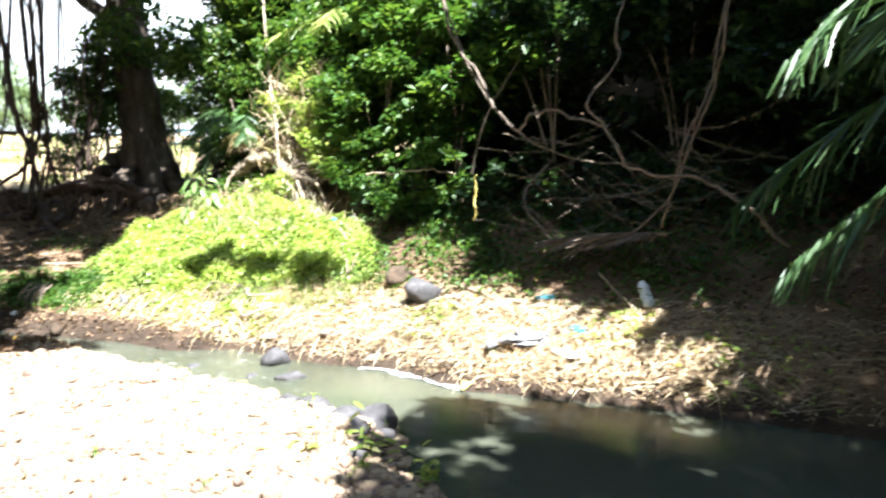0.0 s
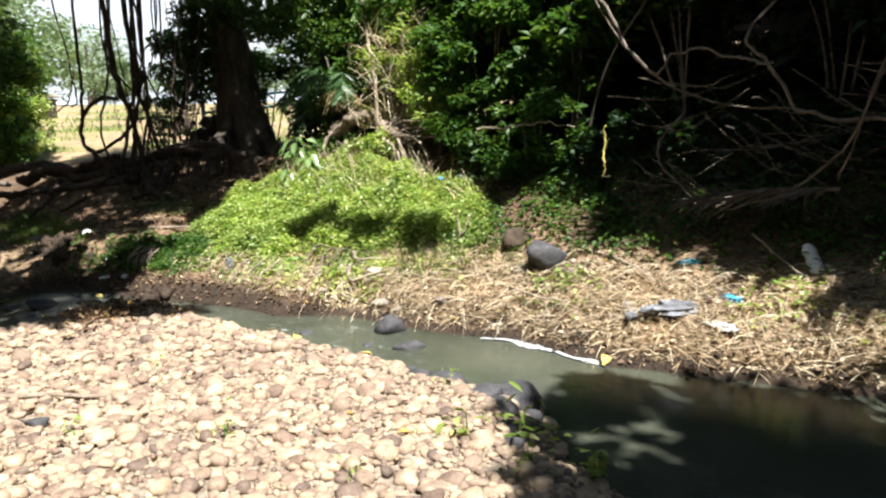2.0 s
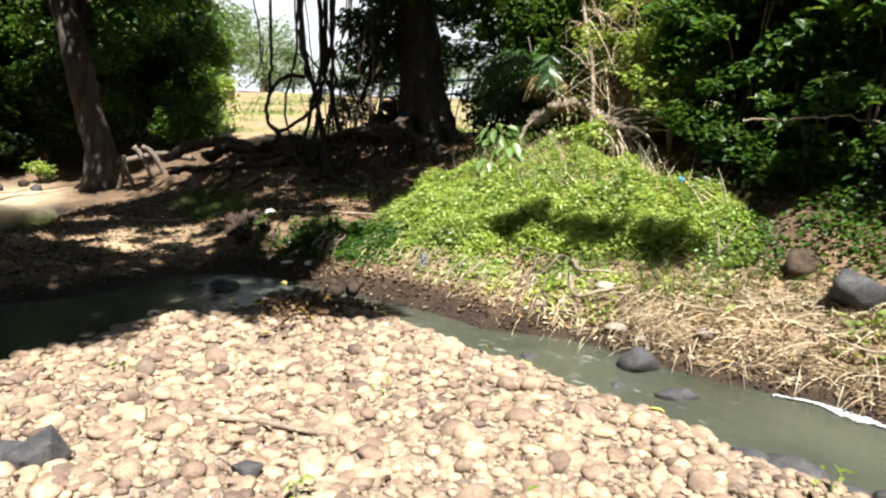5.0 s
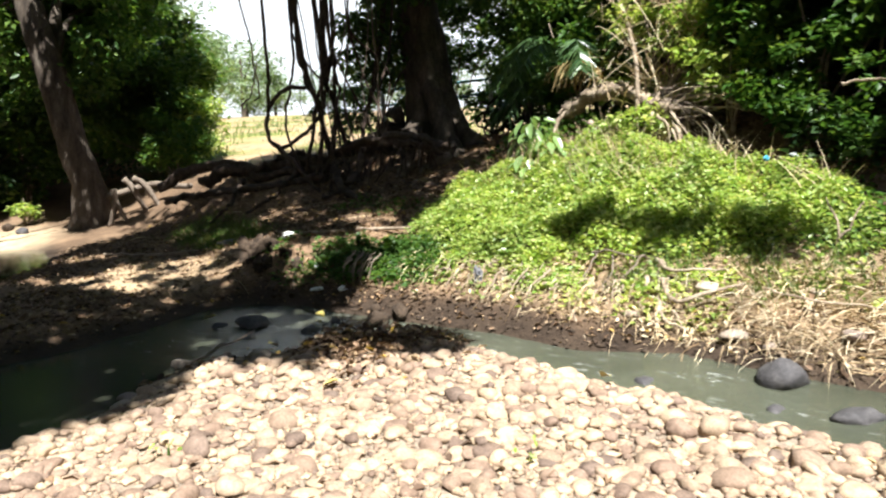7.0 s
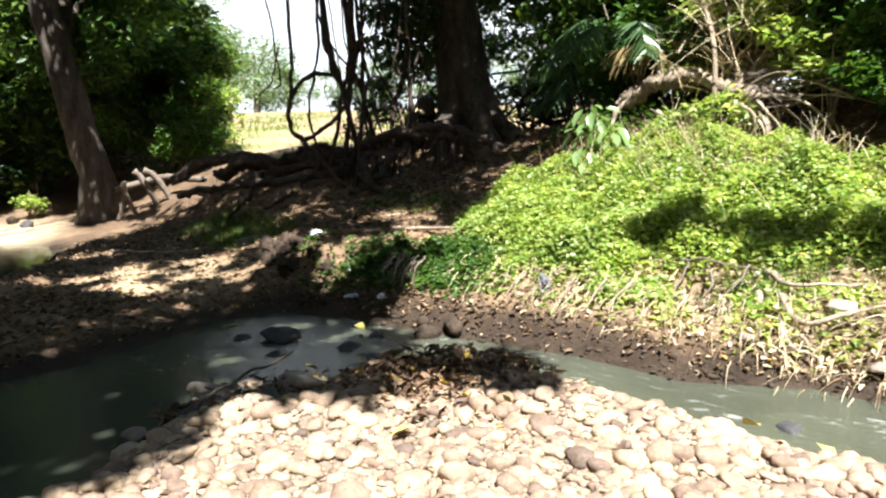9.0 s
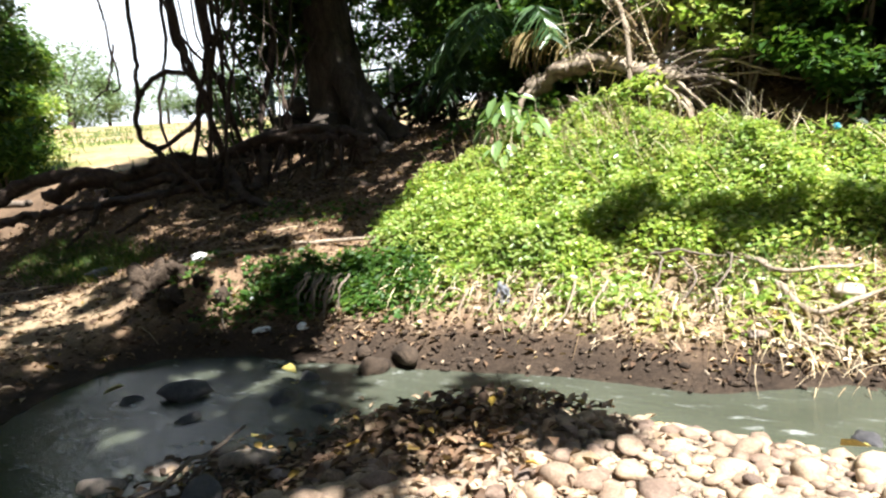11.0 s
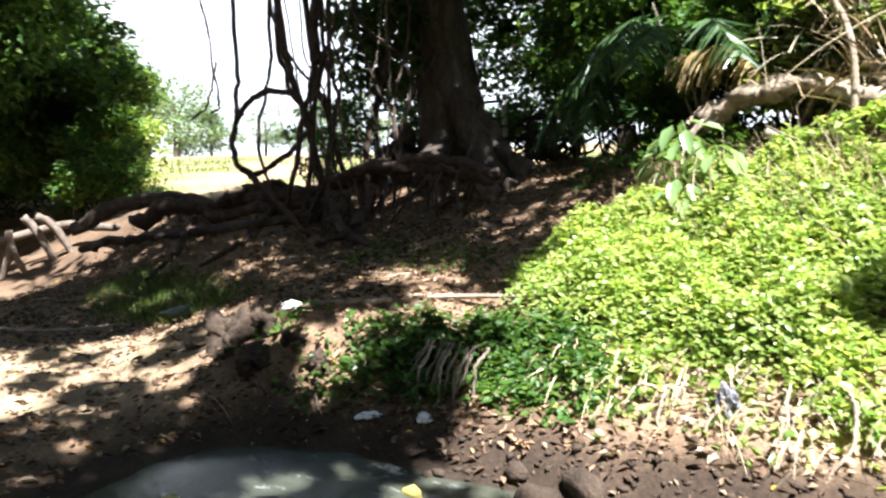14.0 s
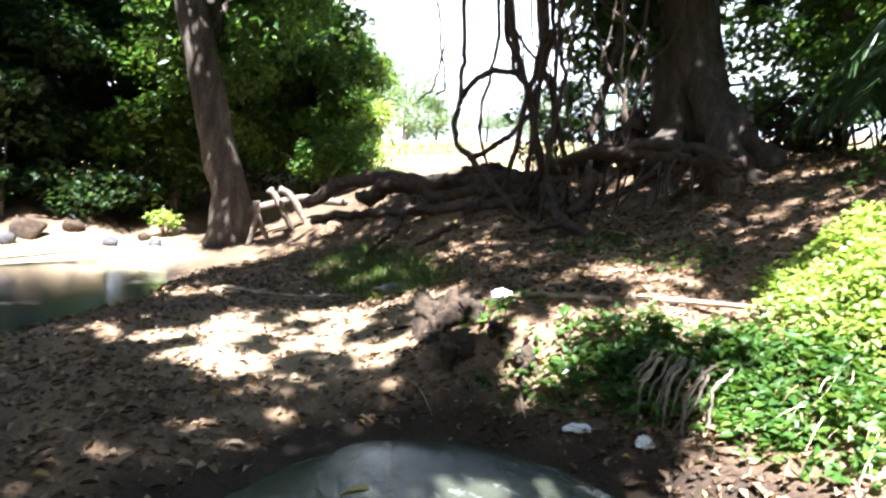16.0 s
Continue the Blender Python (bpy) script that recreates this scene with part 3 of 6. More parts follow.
cover("ground_cover", 9000, (-7.6, -5.0, 9.4, 12.5), lambda x, y: np.clip(.7 * gauss(x, y, -5.9, 10.6, .9, .9) * (.6 + .6 * wave(x, y, 1.8, 9)), 0, 1), 0.4, 0.09, M_GREEN, "green undergrowth beside the leaf-strewn path", 38, 4)
# dry straw and dead leaves
x, y = pick(30000, -5.6, 3.6, 6.6, 8.0, lambda x, y: np.clip(np.where(x < -2.4, .45, 1.0) * gauss(x, y, -0.3, 7.3, 3.4, 0.52) * sstep(0.05, 0.25, water_dist(x, y)) * (.7 + .5 * wave(x, y, 2, 7)), 0, 1), g)
me = ribbons("dry_straw", on_ground(x, y, 0.015), g.uniform(.08, .34, len(x)), 0.008, M_STRAW, lift=0.28, seed=43, sag=0.7)
single("dry_straw", me, "bleached dry reeds and straw washed onto the bank", "straw", kind="stuff")
x, y = pick(900, -5.6, -1.6, 6.55, 7.5, lambda x, y: np.clip(gauss(x, y, -3.6, 7.0, 1.9, .3), 0, 1), g)
me = ribbons("rootlets", on_ground(x, y, 0.10), g.uniform(.05, .15, len(x)), 0.007, M_STRAW, seed=44, sag=0.9,
             aim=np.stack([g.normal(0, .5, len(x)), -np.ones(len(x)), g.normal(-.5, .4, len(x))], -1))
single("rootlets", me, "pale rootlets hanging from the cut bank", "roots", kind="stuff")


def w_litter(x, y):
    d = water_dist(x, y)
    gravel = (y < 6.2) & (x > -5)
    w = sstep(0.02, 0.2, d) * np.where(gravel, 0.09, (0.55 + 0.35 * wave(x, y, 1.1, 8)) * np.where((x < -6.6) & (y < 7.2), .75, 1.0))
    w = w + 0.9 * gauss(x, y, -4.0, 5.3, .65, .55) * (d > -.05)
    w = w * (1 - .7 * gauss(x, y, -8.9, 5.9, 1.3, .8)) + .3 * gauss(x, y, -8.4, 8.4, 2.2, 1.0)
    return np.clip(w * (1 - 0.85 * w_mound(x, y)), 0, 1)


x, y = pick(150000, -14, 3.8, 2.5, 12.5, w_litter, g)
me = leaf_mesh("leaf_litter", on_ground(x, y, 0.012) + np.stack([0 * x, 0 * x, .07 * gauss(x, y, -4.0, 5.3, .8, .7)], -1), g.uniform(.02, .068, len(x)) * np.where(g.uniform(0, 1, len(x)) < .12, 1.4, 1.0), M_LITTER, wide=0.5, flat=0.28, fold=0.35, seed=45, shape=4)
single("leaf_litter", me, "brown and tan dead leaves covering the banks and mud", "leaf litter", kind="stuff")
x, y = pick(14000, -6.0, 3.4, 6.5, 8.0, lambda x, y: np.clip(sstep(.0, .1, water_dist(x, y)) * (.6 * gauss(x, y, -3.9, 7.1, 1.7, .32) + .55 * gauss(x, y, .3, 7.3, 2.8, .5)) * (.6 + .7 * wave(x, y, 2.6, 3)), 0, 1), g)
me = leaf_mesh("leaf_litter", on_ground(x, y, 0.03), g.uniform(.018, .06, len(x)), M_PALELEAF, wide=0.45, flat=0.4, fold=0.12, seed=47)
single("leaf_litter", me, "bleached pale dead leaves on the sunlit bank", "leaf litter", kind="stuff")
x, y = pick(2600, -6.2, -1.6, 8.0, 9.8, lambda x, y: w_mound(x, y) * sstep(8.2, 9.0, y), g)
me = ribbons("dry_stalks", on_ground(x, y, 0.05), g.uniform(.2, .5, len(x)), 0.010, M_STRAW, seed=48, sag=.2, aim=np.stack([g.normal(0, .6, len(x)), g.normal(-.2, .5, len(x)), np.ones(len(x))], -1))
single("dry_stalks", me, "dry yellow stalks standing in the ground cover", "dry stalks", kind="stuff")
x, y = pick(2600, -7.6, 3.0, 5.8, 7.2, lambda x, y: sstep(-.02, .05, water_dist(x, y)) * sstep(.55, .3, water_dist(x, y)), g)
me = leaf_mesh("leaf_litter", on_ground(x, y, 0.014), g.uniform(.02, .065, len(x)), M_LITTER, wide=0.5, flat=0.35, fold=0.3, seed=49)
single("leaf_litter", me, "sodden dark leaves along the water's edge", "leaf litter", kind="stuff")
x, y = pick(1500, -13.5, 3, 5, 11.5, lambda x, y: ((y > 6.7) | (x < -5.4)) * sstep(.05, .3, water_dist(x, y)) * (0.25 + .75 * gauss(x, y, -9.5, 8.6, 3.5, 1.2)), g)
me = ribbons("twigs", on_ground(x, y, 0.02), g.uniform(.12, .4, len(x)), 0.009, M_STRAW, lift=0.12, seed=46, sag=0.15)
single("twigs", me, "dry twigs and broken sticks strewn on the ground", "twigs", kind="stuff")

# ---------------------------------------------------------------- trees


def tree(name, at, label, trunk_pts, r0, r1, limbs, crown_spec, mat_bark, mat_leaf_, leaf, n, seed, group="", shape=4, flare=None, droop=0.0):
    """A tree: trunk, limbs and a crown of leaves in clumps."""
    gg = np.random.default_rng(seed)
    t = thing(name, at, label, "tree", group)
    part("trunk", stem("trunk", trunk_pts, r0, r1, mat_bark, sides=14, n=26, rough=0.05, seed=seed, radii=flare), t)
    for k, (pts, a, b2) in enumerate(limbs):
        part("limb", stem("limb", pts, a, b2, mat_bark, sides=7, n=14, rough=0.08, seed=seed + k, wander=0.04), t)
    cs, rs = [], []
    for centre, size, count, small in crown_spec:
        c, r = clumps(centre, size, count, gg, small)
        cs.append(c)
        rs.append(r)
    pos = crown_points(np.vstack(cs), np.vstack(rs), n, gg)
    aim = None
    if droop:
        a = gg.uniform(0, 2 * math.pi, n)
        aim = np.stack([np.cos(a), np.sin(a), gg.normal(-droop, 0.4, n)], -1)
    part("crown", leaf_mesh("crown", pos, gg.uniform(leaf * .6, leaf * 1.35, n), mat_leaf_, aim=aim, shape=shape, flat=0.6, seed=seed), t)
    return t


# the big tree on the bank
BIG = (-9.3, 11.3, 1.55)
big = tree("big_tree", BIG, "large dark tree with buttressed trunk above exposed roots", [(-9.35, 11.35, 1.35), (-9.4, 11.35, 2.2), (-9.5, 11.3, 3.2), (-9.6, 11.25, 4.6), (-9.7, 11.2, 6.5), (-9.6, 11.0, 9.0)],
           .9, .3, [([(-9.6, 11.2, 4.9), (-10.8, 10.2, 6.0), (-12.0, 9.2, 7.0)], .16, .06),
                    ([(-9.6, 11.2, 6.0), (-8.2, 12.0, 7.2), (-7.0, 12.4, 8.0)], .15, .06), ([(-9.55, 11.3, 4.0), (-8.9, 10.7, 4.6), (-8.2, 10.4, 4.7)], .07, .03)],
           [((-9.5, 10.5, 8.0), (3.4, 3.0, 1.6), 60, .24), ((-8.3, 10.6, 4.5), (1.2, .8, .55), 18, .30), ((-10.1, 10.7, 4.0), (.7, .6, .9), 12, .4), ((-9.9, 10.6, 3.2), (.3, .3, .5), 5, .5), ((-7.6, 11.6, 3.6), (.9, .7, 1.2), 22, .32), ((-10.15, 10.8, 3.5), (.7, .5, .9), 14, .36)],
           M_BARK, M_CANOPY, .15, 40000, 51, flare=[.85, .60, .47, .42, .39, .37, .34, .3, .26], droop=0.6)
for pts, a, b2, nm in (
        ([(-10.2, 9.5, 1.42), (-9.7, 9.66, 1.66), (-9.2, 9.8, 1.76), (-8.6, 9.95, 1.76), (-8.2, 9.98, 1.68), (-7.75, 10.0, 1.57)], .08, .07, "root_log"),
        ([(-9.3, 9.78, 1.7), (-8.7, 9.9, 1.68), (-8.2, 9.92, 1.6), (-7.8, 9.94, 1.5)], .06, .05, "root_log"),
        ([(-8.66, 10.1, 1.6), (-8.63, 9.95, 1.3), (-8.62, 9.72, .8)], .085, .11, "prop_root"),
        ([(-8.3, 10.2, 1.6), (-8.24, 10.08, 1.27), (-8.34, 9.7, .8)], .09, .13, "prop_root"),
        ([(-8.1, 10.35, 1.6), (-8.05, 10.25, 1.28), (-8.05, 10.1, .9)], .16, .14, "prop_root"),
        ([(-9.35, 11.2, 3.3), (-9.0, 11.0, 2.6), (-8.6, 10.8, 2.0), (-8.1, 10.55, 1.5), (-7.6, 10.25, 1.15), (-7.1, 10.0, .85)], .20, .14, "buttress"),
        ([(-9.3, 11.25, 3.0), (-8.85, 11.15, 2.3), (-8.3, 11.0, 1.75), (-7.6, 10.9, 1.4)], .22, .12, "buttress"),
        ([(-9.9, 11.1, 2.2), (-10.3, 10.7, 1.75), (-10.8, 10.2, 1.5)], .22, .09, "buttress"),
        ([(-9.35, 11.2, 2.3), (-9.2, 10.75, 1.9), (-9.1, 10.35, 1.7), (-9.1, 9.9, 1.58)], .2, .12, "buttress"),
        ([(-10.24, 9.53, 1.45), (-11.0, 9.25, 1.44), (-11.7, 9.0, 1.35), (-12.4, 8.7, 1.46), (-13.1, 8.3, 1.36), (-13.7, 8.1, 1.1)], .10, .09, "root"),
        ([(-10.1, 9.45, 1.34), (-10.8, 9.28, 1.27), (-11.5, 9.0, 1.25), (-12.1, 8.85, 1.36), (-12.7, 8.5, 1.2)], .09, .12, "root"),
        ([(-10.0, 9.3, 1.15), (-11.0, 8.75, 1.05), (-12.0, 8.15, .95), (-12.7, 7.75, .85)], .08, .05, "root"),
        ([(-10.5, 9.6, 1.5), (-10.9, 9.42, 1.59), (-11.2, 9.2, 1.5), (-11.55, 8.95, 1.36)], .07, .05, "root"),
        ([(-9.8, 9.4, 1.35), (-9.3, 9.15, 1.0), (-8.8, 8.95, .88), (-8.0, 8.9, .84)], .07, .03, "root"),
        ([(-9.3, 9.6, 1.5), (-9.2, 9.2, 1.05), (-9.35, 8.8, .86)], .06, .03, "root"),
        ([(-8.4, 9.6, 1.0), (-7.8, 9.35, 1.0), (-7.1, 9.3, 1.02), (-6.6, 9.2, 1.05)], .06, .025, "root"),
        ([(-10.6, 9.2, 1.3), (-10.5, 8.7, .95), (-10.7, 8.2, .66)], .05, .02, "root"),
        ([(-11.6, 8.7, 1.2), (-11.3, 8.3, .85), (-11.4, 7.9, .5)], .05, .02, "root")):
    part(nm, stem(nm, pts, a, b2, M_BARK if nm == "buttress" else M_VINE if nm == "prop_root" else M_ROOT, sides=9, n=30, rough=0.17, wander=0.03, seed=int(a * 1000) + len(pts)), big)

# thin roots that hang under the root log, and splinters at its broken end
for k in range(34):
    q = np.random.default_rng(2000 + k)
    u = q.uniform(0, 1)
    top = np.array([-10.3, 9.45, 1.4]) * (1 - u) + np.array([-7.95, 9.95, 1.6]) * u + q.normal(0, .04, 3)
    foot = top + np.array([q.normal(0, .22), q.uniform(-.35, .05), -q.uniform(.25, .65)])
    part("hanging_root", stem("hanging_root", [tuple(top), tuple((top + foot) / 2 + q.normal(0, .05, 3)), tuple(foot)], q.uniform(.008, .024), .006, M_ROOT, sides=5, n=10, rough=.15, seed=k), big)
for k in range(9):
    q = np.random.default_rng(2100 + k)
    a = np.array([-8.05 + q.uniform(-.25, .1), 9.94, 1.58 + q.normal(0, .035)])
    e = a + np.array([q.uniform(.2, .45), q.normal(.02, .04), q.normal(-.06, .04)])
    part("splinter", stem("splinter", [tuple(a), tuple((a + e) / 2 + q.normal(0, .012, 3)), tuple(e)], .022, .005, M_ROOT, sides=5, n=6, rough=.2, seed=k), big)

# left tree by the pool
left = tree("stream_tree", (-16.5, 7.7, .25), "leaning dark tree with prop roots and a drooping crown", [(-16.5, 7.68, .1), (-16.5, 7.72, 1.1), (-16.55, 7.5, 2.1), (-16.6, 7.33, 3.3), (-16.65, 7.1, 4.6), (-16.7, 6.8, 6.5), (-16.3, 6.6, 9)],
            .5, .2, [([(-16.6, 7.3, 3.9), (-17.2, 8.0, 4.9), (-17.8, 8.7, 5.4)], .10, .04), ([(-16.6, 7.3, 3.6), (-17.1, 7.8, 5.6), (-17.8, 8.4, 7.0)], .14, .05),
                     ([(-16.6, 7.2, 4.2), (-17.6, 6.4, 5.4), (-18.8, 5.2, 6.0)], .12, .05)],
            [((-17.9, 8.8, 4.6), (1.5, 1.1, 2.0), 46, .27), ((-18.0, 8.7, 7.4), (2.3, 2.0, 1.9), 60, .24), ((-17.2, 8.0, 5.2), (2.3, 1.6, 2.0), 60, .24), ((-17.8, 9.2, 2.8), (.9, .7, .9), 16, .36), ((-18.8, 9.3, 2.8), (1.2, .7, 1.0), 20, .36), ((-18.4, 8.8, 3.2), (1.6, 1.0, 1.4), 30, .32)],
            M_BARK, M_GREEN, .17, 60000, 52, flare=[.46, .34, .30, .29, .28, .25, .2], droop=0.5)
for pts, a, b2 in (([(-15.6, 7.9, 1.1), (-15.6, 7.9, .8), (-15.65, 7.76, .3)], .06, .05), ([(-15.6, 7.92, .85), (-15.57, 8.0, .6), (-15.53, 8.14, .3)], .05, .05),
                   ([(-15.55, 8.1, 1.3), (-15.5, 8.25, 1.1), (-15.4, 8.5, .5)], .07, .06), ([(-15.3, 8.2, 1.3), (-15.2, 8.4, 1.15), (-15.1, 8.7, .55)], .07, .06),
                   ([(-16.3, 7.9, .9), (-15.4, 8.6, 1.15), (-14.5, 8.7, 1.1), (-13.5, 8.6, 1.1)], .07, .06)):
    part("prop_root", stem("prop_root", pts, a, b2, M_VINE, sides=7, n=10, seed=len(pts)), left)

# trees added to shade the stream: unseen crowns, set where the sun throws shade
LEAN_X, LEAN_Y = SUN_TO.x / SUN_TO.z, SUN_TO.y / SUN_TO.z


def shade_tree(base, limb_z, spots, z, seed, leaf=.2, dense=560, label="broad-leaved tree with an unseen crown added to cast shade"):
    gg = np.random.default_rng(seed)
    tx, ty = base
    tz = float(height(np.array([tx]), np.array([ty]))[0])
    t = thing("shade_tree", (tx, ty, tz), label, "tree", "trees around the stream")
    part("trunk", stem("trunk", [(tx, ty, tz - .2), (tx + .1, ty, tz + 2), (tx - .1, ty + .1, tz + 4.5), (tx, ty, tz + limb_z)], .32, .16, M_BARK, sides=12, n=20, rough=.05, seed=seed), t)
    pos = []
    for k, (sx, sy, r) in enumerate(spots):
        zz = z + gg.uniform(-.5, .5)
        c = np.array([sx + LEAN_X * zz, sy + LEAN_Y * zz, zz])
        if k % 3 == 0 and r > .4:
            part("limb", stem("limb", [(tx, ty, tz + limb_z - 1), ((tx + c[0]) / 2, (ty + c[1]) / 2, (tz + limb_z + c[2]) / 2 + .6), tuple(c)], .11, .03, M_BARK, sides=6, n=12, wander=.05, seed=seed + k), t)
        n = int(dense * r * r) + 40
        sub, rad = clumps(c, (r * .85, r * .85, .35), max(4, int(9 * r)), gg, .5)
        rad = np.minimum(rad, r * .6)
        pos.append(crown_points(sub, rad, n, gg))
    pos = np.vstack(pos)
    part("crown", leaf_mesh("crown", pos, gg.uniform(leaf * .7, leaf * 1.3, len(pos)), M_CANOPY, wide=.55, shape=4, flat=.35, seed=seed), t)


shade_tree((-6.6, -3.4), 7, [(-7.3, 4.2, 1.0), (-6.3, 4.6, .6), (-5.95, 5.5, .42), (-6.8, 5.4, .6), (-5.2, 4.95, .4), (-6.2, 6.7, .5), (-7.2, 6.5, .5), (-7.9, 4.5, .8), (-6.3, 3.2, .9), (-5.5, 3.8, .6), (-5.6, 4.45, .5), (-5.1, 3.2, .6), (-5.4, 2.4, .9), (-6.3, 5.0, .4), (-4.9, 4.65, .22), (-4.1, 5.35, .36), (-4.5, 5.0, .28), (-4.65, 4.3, .42), (-4.45, 3.7, .42), (-4.3, 4.75, .28), (-4.4, 3.1, .5), (-4.5, 2.4, .6), (-5.2, 5.9, .35), (-4.5, 5.5, .3), (-6.0, 3.6, .8), (-5.0, 4.2, .3), (-4.8, 5.3, .3), (-3.7, 5.4, .3), (-6.6, 3.9, .8), (-5.9, 2.6, .9), (-7.0, 3.0, .9), (-6.9, 6.0, .4), (-6.5, 5.7, .3), (-5.5, 5.3, .3), (-6.1, 6.05, .34), (-6.7, 6.2, .3), (-4.2, 6.2, .1)], 6.8, 61, dense=760)
shade_tree((-11.5, -3.4), 8, [(-9.8, 4.2, 1.2), (-11.2, 5.4, 1.1), (-10.7, 7.0, .8), (-12.6, 6.4, 1.2), (-8.3, 3.3, 1.2), (-10.2, 2.6, 1.3), (-13.5, 8.0, 1.2), (-11.2, 7.9, .7), (-8.75, 5.75, .12), (-9.2, 6.3, .14), (-8.2, 5.0, .42), (-10.2, 5.7, .55), (-9.7, 6.9, .45), (-7.55, 5.6, .38), (-9.1, 5.15, .28), (-10.0, 6.3, .3), (-16.4, 7.75, .5), (-15.6, 8.0, .5), (-17.2, 8.0, .6), (-17.9, 8.25, .6), (-18.6, 8.5, .6), (-14.2, 4.4, 1.3), (-16.2, 4.6, 1.0), (-12.0, 4.0, 1.2), (-13.6, 5.0, 1.0), (-9.0, 4.3, .8), (-10.6, 6.2, .6), (-9.4, 7.4, .5), (-8.5, 6.6, .35), (-8.0, 5.9, .3), (-11.8, 6.8, .8), (-12.6, 7.6, .8), (-21.8, 3.5, 1.6), (-21.8, 6, 1.6), (-23.5, 5, 1.6), (-24, 8, 1.6), (-22.5, 1.5, 1.6), (-20.5, 8.6, 1.0), (-16.9, 10.2, 1.0), (-18.6, 10.4, .8), (-19.5, 11.2, 1.2), (-12.5, 4.6, .9), (-14.5, 5.5, .6), (-13.2, 3.8, 1.0)], 7.8, 62, dense=760)
shade_tree((-3.6, 14.6), 7, [(-8.6, 7.6, .7), (-9.8, 8.6, 1.2), (-8.2, 9.1, 1.0), (-11.6, 8.9, 1.2), (-7.2, 9.0, .55), (-7.3, 7.5, .5), (-9.3, 10.3, 1.4), (-7.6, 10.3, .7), (-10.9, 10, 1.0), (-6.5, 7.0, .4), (-4.3, 8.05, .2), (-3.6, 8.05, .28), (-2.9, 8.1, .26), (-2.4, 9.3, .4), (-7.2, 9.8, .5), (-8.8, 11.4, .7), (-6.9, 8.2, .25), (-10.4, 12.2, 1.1), (-11.6, 12.6, 1.2), (-11.0, 11.0, 1.1), (-12.6, 10.6, 1.2), (-12.5, 9.6, .8), (-11.2, 9.6, .7), (-13.4, 9.1, .7), (-10.2, 9.5, .5)], 7.2, 63, dense=720)
shade_tree((8.0, 1.2), 7, [(1.3, 5.6, .85), (2.4, 5.2, 1.3), (3.6, 5.6, 1.4), (2.4, 6.6, .7), (.85, 4.8, .42), (1.0, 6.3, .45), (3.6, 7.3, 1.1), (.75, 4.3, .3), (1.2, 4.0, .4), (2.0, 3.9, .8), (2.3, 8.2, .6), (.5, 5.6, .4), (.3, 5.2, .3), (1.6, 4.7, .7), (2.9, 6.1, .9), (.5, 6.1, .3), (1.6, 6.2, .5), (3.2, 4.4, 1.0)], 6.8, 64, dense=900)
shade_tree((6.6, 10.2), 6, [(.2, 8.9, .75), (1.4, 8.6, .85), (2.6, 8.4, 1.0), (-.9, 8.9, .5), (-1.3, 9.7, .8), (.3, 9.9, 1.0), (1.8, 9.8, 1.1), (3.4, 9.4, 1.2), (-.7, 8.35, .22), (.6, 8.15, .3), (1.9, 7.9, .4), (4.6, 8.6, 1.3), (.4, 8.6, .5), (.9, 8.4, .5), (1.0, 8.15, .35), (1.6, 7.95, .35), (-.3, 8.5, .3)], 5.8, 65, dense=750)
shade_tree((1.2, 13.2), 6, [(.3, 11.6, 1.4), (2.3, 11.4, 1.4), (4.2, 11, 1.4), (-.4, 13, 1.5), (2, 13.4, 1.5), (-2.4, 10.3, .5)], 5.8, 66, dense=700)


# unseen low crown added to darken the thicket, outside the sun's way to the bank
shade_tree((3.4, 12.2), 4, [(-.6, 9.4, .7), (-.4, 10.6, 1.0), (.6, 9.3, .8), (.8, 10.6, 1.0), (1.8, 9.2, .9), (2.2, 10.4, 1.0), (3.2, 9.3, 1.0), (3.4, 10.8, 1.0), (-.4, 11.8, 1.1), (1.4, 11.9, 1.1)], 5.0, 67, dense=900)


def wall_tree(tx, ty, tall, wide_, n, seed, leaf, mat=None):
    z0 = float(height(np.array([tx]), np.array([ty]))[0])
    tree("bank_tree", (tx, ty, z0), "dense leafy tree closing the stream bank", [(tx, ty, z0 - .2), (tx + .1, ty, z0 + tall * .3), (tx, ty + .1, z0 + tall * .7)], .22, .1,
         [([(tx, ty, z0 + tall * .4), (tx + .5, ty + .2, z0 + tall * .55), (tx + 1.0, ty + .3, z0 + tall * .7)], .08, .03)],
         [((tx, ty, z0 + tall * .62), (wide_, wide_, tall * .36), 44, .32), ((tx, ty, z0 + tall * .25), (wide_ * .9, wide_ * .9, tall * .22), 22, .34)], M_BARK, mat or M_CANOPY, leaf, n, seed, "trees closing the banks", droop=.3)


# unseen tall trees added south and east to hold back sky light
for k, (tx, ty, tall_, wide_) in enumerate(((-18, -5.5, 12, 3.2), (-13.5, -6.5, 12, 3.2), (-9, -7, 13, 3.2), (-4.5, -7, 13, 3.2), (0, -6.8, 13, 3.2), (4.5, -5.6, 13, 3.2), (8.8, -3.4, 13, 3.2), (12, .6, 12, 3.2), (13.2, 5, 12, 3.2), (12.5, 9.5, 11, 3.0))):
    wall_tree(tx, ty, tall_, wide_, 9000, 720 + k, .5)
# thicket trees whose leaf colour already carries the deep shade
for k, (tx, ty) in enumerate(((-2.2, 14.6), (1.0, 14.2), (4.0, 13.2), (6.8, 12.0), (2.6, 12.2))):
    wall_tree(tx, ty, 5.0, 1.7, 9000, 750 + k, .22, M_SHADELEAF)
wall_tree(-5.2, 15.6, 6.5, 2.0, 11000, 740, .2)
wall_tree(-8.0, 17.0, 5.5, 1.8, 9000, 741, .2)
wall_tree(-23.0, 4.5, 9.5, 3.0, 24000, 742, .34, M_SHADELEAF)
